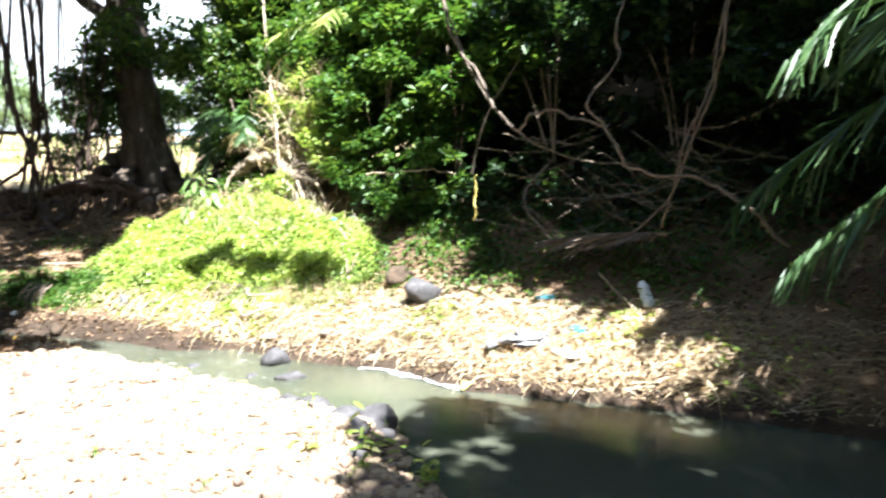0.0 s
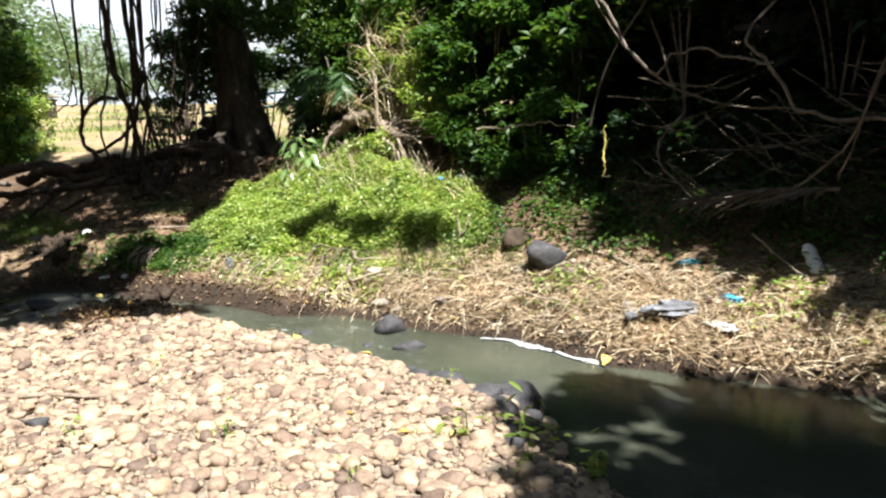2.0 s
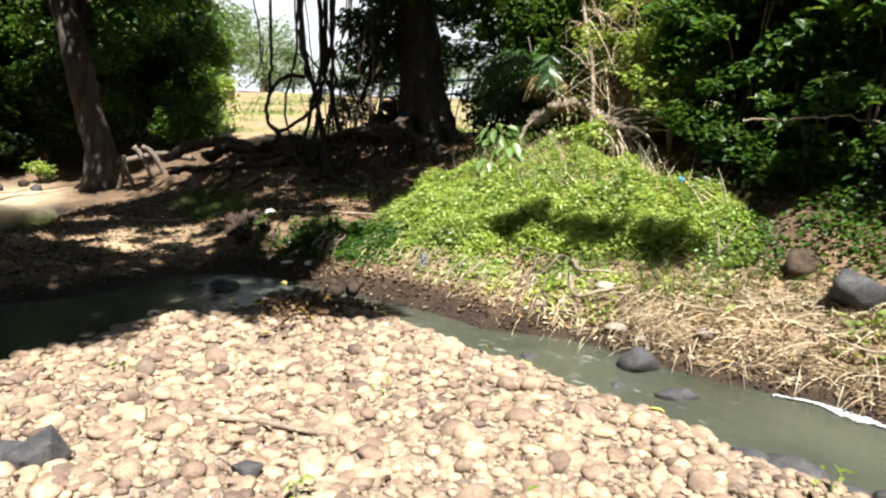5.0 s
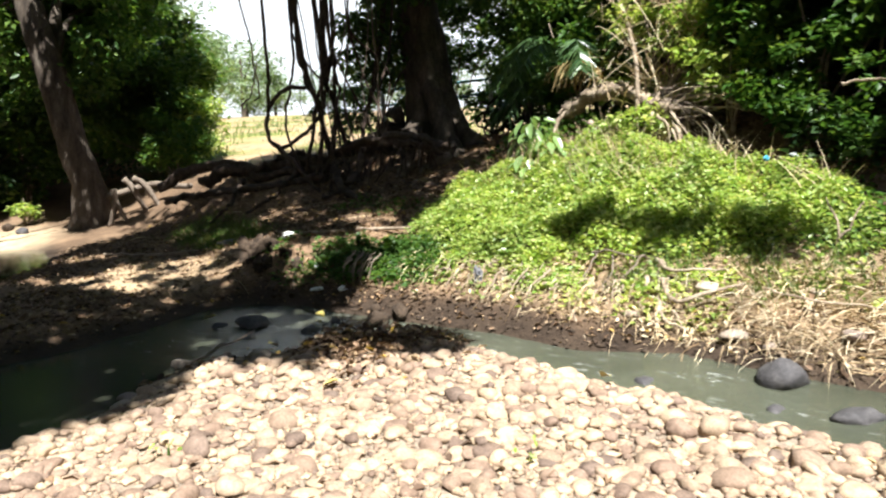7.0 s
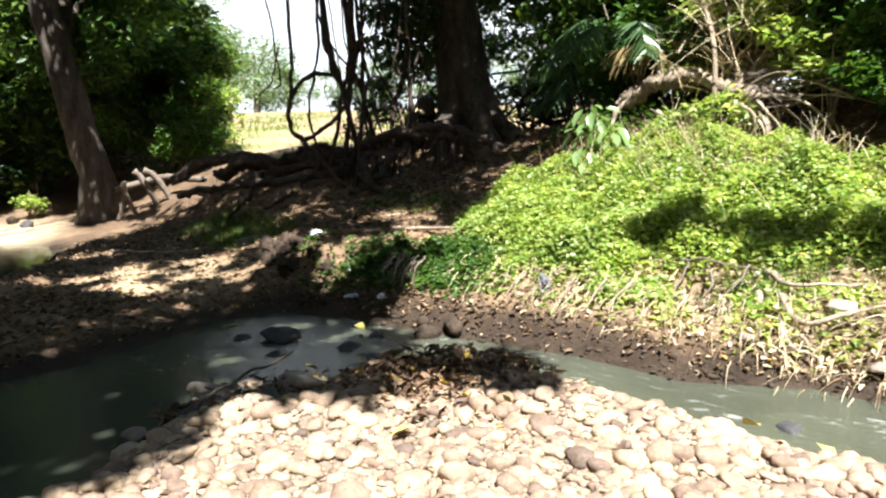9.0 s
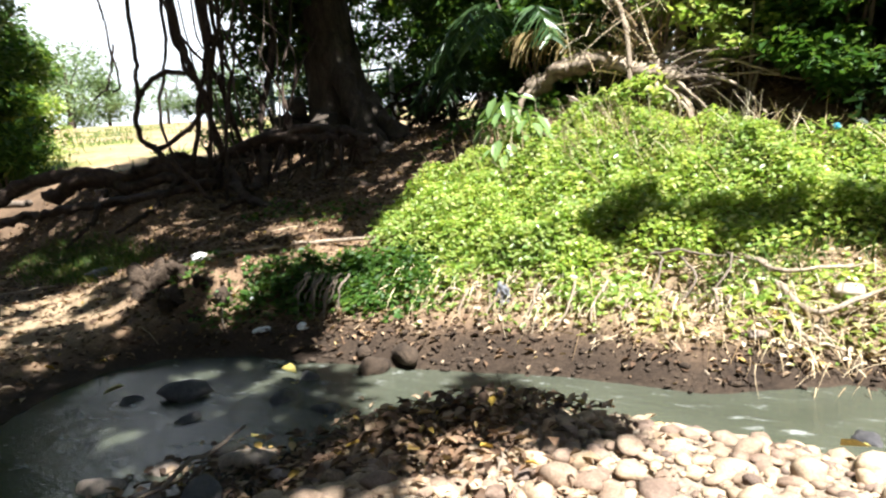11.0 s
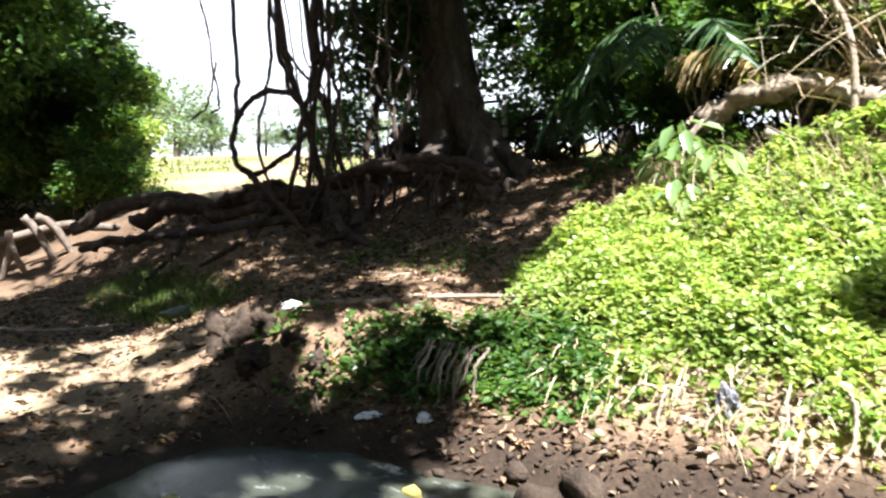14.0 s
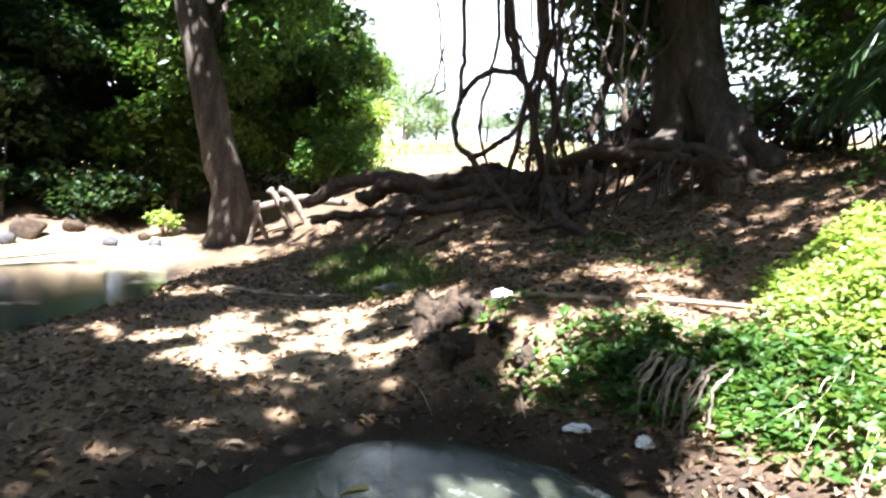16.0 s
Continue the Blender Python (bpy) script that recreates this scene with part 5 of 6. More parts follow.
liana([(2.4, 7.6, 5.0), (2.04, 7.46, 3.09), (1.95, 7.64, 2.6), (1.78, 7.81, 2.19), (1.55, 7.98, 1.62), (1.25, 8.12, 1.28), (.9, 8.24, 1.09), (.51, 8.34, 1.04), (.2, 8.44, 1.18), (-.04, 8.56, 1.44), (-.08, 8.74, 1.64), (.1, 8.9, 1.9)], 0.011, 0.012,
      "pale bare vine drooping in a long loop", group=GV, seed=34, n=60)
liana([(2.3, 7.7, 5.0), (1.97, 7.55, 2.97), (1.89, 7.55, 2.44), (1.72, 7.53, 2.05), (1.63, 7.6, 1.68), (1.5, 7.8, 1.3)], 0.009, 0.009, PALEV, group=GV, seed=35)
liana([(-2.1, 8.6, 1.82), (-1.74, 8.62, 1.81), (-1.45, 8.79, 1.86), (-1.1, 9.0, 1.8)], 0.012, 0.007, "bare broken branch reaching out of the thicket", M_BARKPALE, GV, 36)
for k in range(34):
    q = np.random.default_rng(300 + k)
    a = np.array([q.uniform(-.6, 1.6), q.uniform(8.0, 8.7), q.uniform(1.15, 2.2)])
    b2 = a + np.array([q.uniform(.5, 1.3), q.uniform(-.3, .3), q.uniform(-.7, .45)])
    c = (a + b2) / 2 + np.array([0, 0, -q.uniform(.02, .22)])
    liana([tuple(a), tuple(c), tuple(b2)], 0.005, 0.002, "thin dry twig in the tangled thicket", M_VINE, GV, 300 + k, 14)
fan = thing("dry_frond", (.75, 8.3, 1.0), "grey withered palm frond lying on the bank", "palm frond")
frond(fan, (1.5, 8.1, 1.22), (.95, 8.25, 1.2), (.3, 8.4, 1.1), M_VINE, leaf=.5, seed=191, hang=.25)

# ---------------------------------------------------------------- stones in and beside the stream
def ground_z(x, y):
    return float(height(np.array([float(x)]), np.array([float(y)]))[0])


def stone(x, y, size, mat, label, seed, sink=.3, group="stones along the stream", name="river_stone", rough=.22, base=None):
    z = ground_z(x, y) if base is None else base
    return single(name, rock_mesh(name, (x, y, z + size[2] * (.5 - sink)), size, mat, seed, 3, rough, seed * .7), label, "stone", group)


DRY, WET = "rounded grey stone lying on dry straw", "dark wet stone breaking the stream's surface"
stone(-.84, 7.66, (.44, .36, .32), M_ROCK, "large rounded grey boulder resting on the bank", 1, .15, name="boulder")
stone(-1.3, 8.0, (.44, .28, .22), M_EARTH, "earth-coloured boulder half buried in the bank", 2, .35, name="boulder")
stone(-1.86, 6.62, (.34, .28, .26), M_ROCK, WET, 3, .25, base=-.06)
for k, (sx, sy, s) in enumerate(((-1.38, 6.28, .24), (-1.75, 6.2, .13), (-1.08, 5.86, .15), (-.92, 5.8, .13), (-.62, 5.76, .15), (-5.94, 5.55, .30), (-5.3, 5.72, .2), (-5.45, 6.05, .16), (-4.96, 5.66, .2), (-6.2, 5.35, .15), (-5.6, 5.3, .16), (-2.5, 6.2, .15))):
    stone(sx, sy, (s * 1.2, s * .8, s * .5), M_ROCK, WET, 10 + k, .28, rough=.45, base=-.03)
for k, (sx, sy, s) in enumerate(((0.0, 5.52, .40), (-.42, 5.36, .3), (-.2, 5.45, .22), (-.02, 5.2, .2), (.14, 5.1, .24), (-.58, 5.32, .2), (.3, 4.92, .18), (-.7, 5.5, .18), (.42, 4.7, .14), (.2, 5.35, .17))):
    stone(sx, sy, (s, s * .8, s * .52), M_ROCK, "dark grey stone at the edge of the gravel bar", 30 + k, .25)
for k, (sx, sy, s) in enumerate(((-4.85, 5.02, .27), (-5.06, 5.08, .2), (-4.8, 4.72, .3), (-4.62, 4.97, .22), (-5.18, 4.83, .2), (-4.86, 4.4, .28), (-4.75, 4.2, .22), (-5.0, 4.6, .2), (-4.62, 4.45, .2), (-5.3, 4.6, .24), (-4.5, 3.9, .2), (-4.4, 3.5, .22), (-4.9, 4.05, .18))):
    stone(sx, sy, (s * .95, s * .7, s * .5), M_ROCK if k % 3 == 2 else M_ROCKPALE, "worn cobble among dead leaves by the riffle", 50 + k, .2, base=max(-.04, ground_z(sx, sy)))
for k, (sx, sy, s) in enumerate(((-5.12, 6.3, .25), (-4.95, 6.42, .2), (-5.28, 6.4, .12))):
    stone(sx, sy, (s * 1.1, s * .8, s * .75), M_EARTH, "brown mud-caked stone under the cut bank", 70 + k, .2, base=max(-.03, ground_z(sx, sy)))
stone(-3.11, 5.83, (.24, .16, .10), M_ROCKPALE, "flat pale stone on the gravel's edge", 80, .2)
for k, (sx, sy, s) in enumerate(((-1.6, 7.1, .22), (-2.3, 7.02, .26), (-2.6, 7.3, .3), (.1, 7.25, .18), (-1.9, 7.4, .2), (-3.0, 6.95, .18), (-2.05, 6.98, .16))):
    stone(sx, sy, (s * .75, s * .55, s * .35), M_ROCKPALE, "pale stone lying in dry straw", 90 + k, .3)


def slab(x, y, size, turn, tip, label, seed):
    """A split stone: a few flat faces and sharp, slightly worn edges."""
    q = np.random.default_rng(seed)
    bm = bmesh.new()
    for _ in range(14):
        v = q.uniform(-.5, .5, 3)
        v /= max(np.abs(v)) * 2
        bm.verts.new(v * np.array(size))
    bmesh.ops.convex_hull(bm, input=bm.verts[:])
    bmesh.ops.bevel(bm, geom=bm.edges[:], offset=.006, segments=1, affect="EDGES")
    bm.transform(Matrix.Translation((x, y, ground_z(x, y) + size[2] * .42)) @ Euler((0, tip, turn)).to_matrix().to_4x4())
    me = bpy.data.meshes.new("split_stone")
    bm.to_mesh(me)
    bm.free()
    me.materials.append(M_ROCK)
    single("split_stone", me, label, "stone", "stones along the stream")


slab(-2.36, 2.98, (.24, .17, .17), .5, .35, "slate-grey angular split stone on pale gravel", 5)
slab(-2.48, 2.86, (.46, .18, .06), .75, .08, "flat slate-grey slab lying on pale gravel", 9)
slab(-1.75, 3.55, (.11, .09, .07), .2, .0, "small slate-grey angular stone on pale gravel", 12)
for k, (sx, sy, s) in enumerate(((-19.1, 4.6, .8), (-18.6, 4.2, .55), (-19.4, 5.4, .6), (-18.2, 5.9, .4), (-19.6, 3.6, .9), (-17.6, 6.6, .35), (-18.8, 6.6, .4))):
    stone(sx, sy, (s * .8, s * .7, s * .6), M_ROCK if k % 2 else M_EARTH, "dark boulder at the end of the pool", 110 + k, .25, name="boulder")
# clods of earth at the cut bank
for k, (sx, sy, s) in enumerate(((-7.7, 6.58, .34), (-7.28, 6.42, .26), (-6.8, 6.6, .2), (-7.5, 6.7, .26), (-7.95, 6.75, .2), (-7.1, 6.62, .16), (-7.55, 6.42, .15), (-8.1, 6.5, .12), (-6.95, 6.42, .12))):
    single("earth_clod", rock_mesh("earth_clod", (sx, sy, ground_z(sx, sy) + s * .12), (s * .85, s * .7, s * (1.15 if k == 0 else .7)), M_EARTH, 120 + k, 4, 1.1, 0.0, .55), "dark clod of earth and roots on the cut bank", "earth clod", "clods on the bank")

# crumbled earth and gravel along the foot of the bank
q = np.random.default_rng(66)
cx, cy = pick(6000, -7.4, 3.0, 6.0, 7.2, lambda x, y: sstep(-.08, .0, shore(MAIN, x, y)) * sstep(.5, .15, shore(MAIN, x, y)), q)
unit = rock_mesh("crumb", (0, 0, 0), (1, 1, 1), M_EARTH, 640, 1, .6)
co = np.array([tuple(v.co) for v in unit.vertices])
tri = np.array([tuple(p.vertices) for p in unit.polygons])
bpy.data.meshes.remove(unit)
sz = q.lognormal(-4.1, .6, len(cx)).clip(.008, .07)[:, None, None]
an = q.uniform(0, 6.28, len(cx))[:, None]
cv = co[None] * sz * [1.4, .9, .5]
cv = np.stack([cv[..., 0] * np.cos(an) - cv[..., 1] * np.sin(an), cv[..., 0] * np.sin(an) + cv[..., 1] * np.cos(an), cv[..., 2]], -1) + on_ground(cx, cy, .005)[:, None, :]
me = mesh_np("crumbled_earth", cv.reshape(-1, 3), (np.arange(len(cx))[:, None, None] * len(co) + tri[None]).reshape(-1, 3), M_EARTH)
single("crumbled_earth", me, "dark crumbled earth and gravel at the water's edge", "earth", kind="stuff")

# ---------------------------------------------------------------- sticks, roots and litter
STICK = "pale dry stick lying on the bank"


def stick(pts, r0, r1, label, mat=None, group="sticks on the ground", seed=0, name="stick"):
    v, f = tube(pts, r0, r1, sides=6, n=16, rough=.12, wander=.008, seed=seed)
    return single(name, mesh_np(name, v, f, mat or M_BARKPALE, True), label, "stick", group)


stick([(-2.45, 3.62, .27), (-2.0, 3.9, .27), (-1.3, 4.3, .28)], .018, .008, "long thin stick lying across the gravel", seed=1)
stick([(-3.66, 7.1, .30), (-3.5, 6.9, .18), (-3.2, 6.62, .06)], .012, .008, "thin pale stick leaning down to the water", seed=2)
stick([(-6.85, 6.75, .42), (-6.72, 6.5, .24), (-6.5, 6.32, .05)], .011, .007, "thin pale stick leaning down to the water", M_VINE, seed=3)
stick([(-7.5, 6.9, .56), (-7.2, 7.05, .62), (-6.85, 7.3, .62)], .03, .014, STICK, seed=4)
stick([(-6.9, 7.5, .62), (-6.2, 7.65, .64), (-5.5, 7.75, .66)], .022, .012, STICK, seed=5)
stick([(-4.72, 4.3, .1), (-4.6, 4.45, .24), (-4.5, 4.75, .34)], .012, .006, "dry stick stuck upright among cobbles", M_VINE, seed=6)
stick([(-1.95, 7.85, .5), (-1.92, 7.9, .75), (-2.02, 7.95, .98)], .014, .006, "bare forked twig standing in weeds", seed=7)
stick([(-1.93, 7.88, .66), (-1.84, 7.9, .8), (-1.78, 7.95, .95)], .010, .005, "bare forked twig standing in weeds", seed=8)
stick([(-.6, 7.95, .66), (-.1, 7.75, .6), (.3, 7.5, .46)], .012, .006, STICK, seed=9)
stick([(.9, 8.0, .85), (1.1, 7.8, .72), (1.3, 7.7, .6)], .01, .006, STICK, seed=10)
stick([(-11.5, 6.2, .2), (-10.6, 6.5, .2), (-9.8, 6.9, .26)], .02, .01, STICK, seed=11)
for k, pts in enumerate(([(-3.75, 7.65, .52), (-3.62, 7.45, .5), (-3.66, 7.25, .3)], [(-3.3, 7.7, .52), (-3.2, 7.4, .5), (-3.35, 7.18, .24)], [(-3.8, 7.6, .5), (-3.5, 7.5, .56), (-3.2, 7.62, .5)], [(-3.55, 7.6, .5), (-3.4, 7.35, .42), (-3.5, 7.2, .22)],
                         [(-3.15, 7.6, .5), (-2.9, 7.4, .45), (-2.5, 7.45, .5)], [(-3.1, 7.35, .4), (-3.0, 7.1, .25), (-2.95, 6.95, .12)], [(-2.95, 7.3, .4), (-2.75, 7.1, .3), (-2.5, 7.2, .38), (-2.35, 7.35, .42)], [(-2.9, 7.2, .34), (-2.8, 7.0, .2), (-2.6, 6.95, .14)],
                         [(-6.1, 6.85, .46), (-6.08, 6.68, .36), (-6.0, 6.6, .12)], [(-6.0, 6.88, .46), (-5.96, 6.72, .36), (-5.92, 6.62, .12)], [(-5.9, 6.9, .46), (-5.85, 6.75, .36), (-5.86, 6.65, .12)], [(-6.15, 6.85, .4), (-6.16, 6.7, .3), (-6.1, 6.6, .1)],
                         [(-4.35, 7.12, .4), (-4.3, 6.92, .34), (-4.33, 6.78, .14)], [(-4.6, 7.1, .38), (-4.58, 6.9, .3), (-4.65, 6.76, .12)], [(-4.85, 7.1, .36), (-4.82, 6.9, .28), (-4.78, 6.75, .1)], [(-4.1, 7.15, .42), (-4.05, 6.9, .34), (-4.12, 6.76, .14)],
                         [(-3.9, 7.2, .42), (-3.92, 6.95, .32), (-3.85, 6.8, .14)], [(-5.15, 7.05, .34), (-5.1, 6.85, .26), (-5.16, 6.7, .1)], [(-2.2, 7.3, .4), (-1.9, 7.2, .38), (-1.5, 7.25, .36)], [(-1.0, 7.3, .36), (-.7, 7.15, .34), (-.3, 7.2, .3)])):
    stick(pts, .010 if k not in (4, 5, 6, 7) else .024, .006, "exposed pale root hanging from the eroded bank", M_VINE if k < 4 else M_BARKPALE, "roots in the eroded bank", 40 + k, "bank_root")


def crumpled(name, x, y, size, mat, label, category, seed, lift=.0):
    """A crushed sheet: uneven, folded and thin."""
    bm = bmesh.new()
    bmesh.ops.create_icosphere(bm, subdivisions=3, radius=.5)
    off = Vector((seed * 3.7, seed * 1.9, 0))
    for v in bm.verts:
        v.co *= .75 + .8 * abs(noise.noise(v.co * 3.0 + off)) + .3 * noise.noise(v.co * 8 + off)
    bm.transform(Matrix.Translation((x, y, ground_z(x, y) + size[2] * .3 + lift)) @ Matrix.Rotation(seed, 4, "Z") @ Matrix.Diagonal((*size, 1)))
    me = bpy.data.meshes.new(name)
    bm.to_mesh(me)
    bm.free()
    me.materials.append(mat)
    return single(name, me, label, category, "rubbish on the banks")


crumpled("paper_scrap", -6.24, 6.46, (.17, .10, .04), M_PLASTIC, "crumpled white paper scrap by the water", "rubbish", 1)
crumpled("paper_scrap", -5.9, 6.5, (.10, .08, .05), M_PLASTIC, "small crumpled white paper scrap by the water", "rubbish", 2, .01)
crumpled("paper_scrap", -6.6, 6.68, (.09, .06, .04), M_PLASTIC, "small crumpled white paper scrap by the water", "rubbish", 3)
crumpled("paper_scrap", -7.45, 6.92, (.15, .12, .08), M_PLASTIC, "dirty white paper scrap on bare earth", "rubbish", 4)
crumpled("plastic_bag", -9.62, 7.3, (.34, .2, .10), M_GREYBAG, "torn grey plastic bag on the mud", "rubbish", 5)
crumpled("plastic_bag", .86, 7.14, (.26, .10, .06), M_PLASTIC, "white plastic bag caught in dry straw", "rubbish", 6)
crumpled("plastic_bag", .48, 7.22, (.42, .2, .14), M_GREYBAG, "dark grey plastic bag caught in dry straw", "rubbish", 7)
crumpled("plastic_bag", .18, 7.16, (.30, .10, .05), M_GREYBAG, "flat grey plastic strip in dry straw", "rubbish", 8)
crumpled("plastic_wrapper", .86, 7.46, (.18, .10, .06), M_BLUE, "crushed turquoise plastic wrapper in dry straw", "rubbish", 9)
crumpled("plastic_wrapper", .44, 7.86, (.18, .08, .05), M_BLUE, "crushed turquoise plastic wrapper in weeds", "rubbish", 10)
crumpled("plastic_wrapper", -2.7, 8.72, (.06, .05, .05), M_BLUE, "small blue wrapper in green weeds", "rubbish", 11, .25)
crumpled("plastic_bag", -4.55, 7.0, (.12, .09, .16), M_GREYBAG, "small grey plastic scrap on the bank", "rubbish", 12)

# plastic bottle
B0, B1 = Vector((1.30, 7.98, .78)), Vector((1.44, 7.80, .52))
ax = (B1 - B0).normalized()
bot = thing("plastic_bottle", B0, "dirty translucent white plastic bottle lying in weeds", "bottle")
prof = [(0, .028), (.02, .045), (.06, .05), (.10, .043), (.15, .05), (.20, .048), (.25, .05), (.29, .036), (.32, .017), (.345, .016)]
v, f = tube([tuple(B0 + ax * 0.0), tuple(B0 + ax * .17), tuple(B0 + ax * .345)], .05, .05, sides=12, n=24, rough=.03, radii=[p[1] * 1.1 for p in prof])
part("body", mesh_np("body", v, f, M_PLASTIC, True), bot)
v, f = tube([tuple(B0 + ax * .342), tuple(B0 + ax * .355), tuple(B0 + ax * .37)], .022, .022, sides=12, n=4, rough=.02)
part("cap", mesh_np("cap", v, f, M_BLUE, True), bot, "blue screw cap")
v, f = tube([(-.40, 8.09, 1.78), (-.43, 8.1, 1.6), (-.41, 8.08, 1.45), (-.44, 8.1, 1.3)], .007, .005, sides=5, n=14, rough=.3, wander=.012, seed=4)
single("tape_strip", mesh_np("tape_strip", v, f, M_YELLOW), "torn yellowish tape strip hanging from a vine", "rubbish", "rubbish on the banks")

# yellow leaves that stand out
for k, (lx, ly, lz, s) in enumerate(((-6.26, 5.36, .09, .13), (-5.55, 5.95, .09, .12), (-5.24, 5.73, .09, .1), (.14, 6.72, .05, .16), (-1.0, 5.35, .27, .1), (-2.6, 5.86, .10, .13), (-2.3, 5.9, .08, .12), (-4.75, 4.98, .16, .1), (-7.6, 3.9, .16, .16), (-6.9, 3.6, .05, .16), (-4.45, 6.72, .12, .08), (-2.9, 7.62, .62, .1), (-8.2, 5.2, .17, .12), (-3.4, 4.6, .27, .1))):
    me = leaf_mesh("fallen_leaf", np.array([[lx, ly, lz]]), s, M_YELLOW, wide=.55, flat=.25, fold=.2, seed=200 + k)
    single("fallen_leaf", me, "single bright yellow fallen leaf", "leaf", "yellow fallen leaves")

# seedlings on and beside the gravel
for k, (sx, sy, n, ln) in enumerate(((.2, 4.63, 12, .11), (.46, 4.78, 26, .16), (.74, 4.92, 20, .12), (-1.42, 3.55, 12, .06), (-.76, 3.95, 10, .07), (.0, 4.0, 8, .05), (-2.0, 4.4, 6, .05), (.6, 4.5, 16, .08), (-.2, 5.05, 8, .07), (-3.2, 3.6, 6, .06))):
    q = np.random.default_rng(400 + k)
    z0 = ground_z(sx, sy)
    sp = thing("seedling", (sx, sy, z0), "small fresh green weed growing between pebbles", "plant", "weeds on the gravel")
    pos = np.array([[sx, sy, z0 + .03]]) + q.normal(0, 1, (n, 3)) * [ln * .5, ln * .5, 0] + np.abs(q.normal(0, 1, (n, 1))) * [0, 0, ln * .7]
    part("stem", stem("stem", [(sx, sy, z0 - .02), (sx + .01, sy, z0 + ln * .5), (sx, sy + .01, z0 + ln)], .006, .003, M_GREEN, sides=5, n=6), sp)
    part("foliage", leaf_mesh("foliage", pos, q.uniform(ln * .4, ln * .8, n), M_SUNLEAF, wide=.5 if k != 1 else .25, seed=k), sp)

# heap of dead leaves and bits of wood washed up on the tip of the bar
q = np.random.default_rng(88)
hx, hy = pick(9000, -5.4, -3.2, 4.2, 6.0, lambda x, y: gauss(x, y, -4.15, 5.25, .55, .45) + .6 * gauss(x, y, -4.7, 4.6, .4, .5), q)
pos = on_ground(hx, hy, .02) + np.stack([0 * hx, 0 * hx, q.uniform(0, 1, len(hx)) * .13 * gauss(hx, hy, -4.1, 5.25, .6, .5)], -1)
pos[:, 2] = np.maximum(pos[:, 2], .015)
single("leaf_litter", leaf_mesh("leaf_litter", pos, q.uniform(.03, .075, len(pos)), M_LITTER, wide=.5, flat=.35, fold=.3, seed=89), "heap of dark brown dead leaves washed up on gravel", "leaf litter", kind="stuff")

# dead leaves drifted over the mud and the cut bank
q = np.random.default_rng(98)
hx, hy = pick(8000, -13, -5.6, 3.8, 9.5, lambda x, y: sstep(.02, .2, shore(MAIN, x, y)) * (.25 + .5 * gauss(x, y, -7.4, 6.9, .9, .7) + .7 * gauss(x, y, -7.4, 4.5, 1.1, .8)), q)
single("leaf_litter", leaf_mesh("leaf_litter", on_ground(hx, hy, .015), q.uniform(.03, .09, len(hx)), M_LITTER, wide=.5, flat=.3, fold=.35, seed=99), "dry curled leaves drifted over mud and cut bank", "leaf litter", kind="stuff")

# foam along the far shore and below the riffle
q = np.random.default_rng(77)
fx = q.uniform(-1.0, .15, 1500)
fy = np.interp(fx, [-1.0, -.7, -.2, .2], [6.80, 6.82, 6.70, 6.60]) + .02 * np.sin(fx * 14) + q.normal(0, .014, 1500) * (1 + np.sin(fx * 9))
pos = np.stack([fx, fy, np.full(1500, .012)], -1)
me = leaf_mesh("foam", pos, q.uniform(.006, .022, 1500), M_PLASTIC, wide=.9, flat=.08, fold=.1, seed=78)
single("foam", me, "line of white foam along the shore", "foam", kind="stuff")

for k in range(9):
    q = np.random.default_rng(900 + k)
    bx = -6.18 + .05 * k + q.normal(0, .02)
    stick([(bx, 6.9, .48), (bx + q.normal(0, .03), 6.76 + q.normal(0, .02), .36), (bx + q.normal(0, .05), 6.6, .1)], .009, .006, "exposed pale root hanging from the eroded bank", M_VINE, "roots in the eroded bank", 900 + k, "bank_root")
for k in range(44):
    q = np.random.default_rng(2500 + k)
    bx, by = q.uniform(-5.1, -2.7), q.uniform(6.98, 7.3)
    z0 = ground_z(bx, by)
    e = np.array([q.normal(0, .08), -q.uniform(.02, .12), -q.uniform(.0, .08)])
    a = np.array([bx, by, z0 + q.uniform(.03, .09)])
    stick([tuple(a), tuple(a + e * .5 + q.normal(0, .012, 3)), tuple(a + e + [0, 0, -.05])], q.uniform(.006, .012), .004, "bleached root stub sticking out of the eroded bank", M_BARKPALE, "roots in the eroded bank", 2500 + k, "bank_root")
# ---------------------------------------------------------------- behind the bank
# bright haze all round the horizon, far off
M_HAZE, nt, b, out = nodes_of("horizon_haze")
em = nt.nodes.new("ShaderNodeEmission")
em.inputs[0].default_value, em.inputs[1].default_value = (0.93, 0.97, 1.0, 1), 0.45
nt.links.new(em.outputs[0], out.inputs[0])
a = np.linspace(0, 2 * math.pi, 97)[:-1]
ringv = np.vstack([np.stack([420 * np.cos(a), 420 * np.sin(a), np.full(96, h_)], -1) for h_ in (-20, 60, 140, 230)])
ringf = np.array([[r * 96 + i, r * 96 + (i + 1) % 96, (r + 1) * 96 + (i + 1) % 96, (r + 1) * 96 + i] for r in range(3) for i in range(96)])
tagged(new("backdrop", mesh_np("backdrop", ringv, ringf, M_HAZE)), "bright white hazy sky along the horizon", "sky", kind="structure")
rail = thing("railing", (-11.6, 12.1, ground_z(-11.6, 12.1)), "weathered white and teal pipe railing behind the tree", "railing")
for px, py, pz in ((-11.56, 12.06, 2.96), (-11.0, 13.2, 3.08), (-10.5, 14.3, 3.2)):
    v, f = tube([(px, py, ground_z(px, py) - .1), (px, py, 2.3), (px, py, pz)], .05, .05, sides=8, n=6, rough=.02)
    part("post", mesh_np("post", v, f, M_PAINT, True), rail)
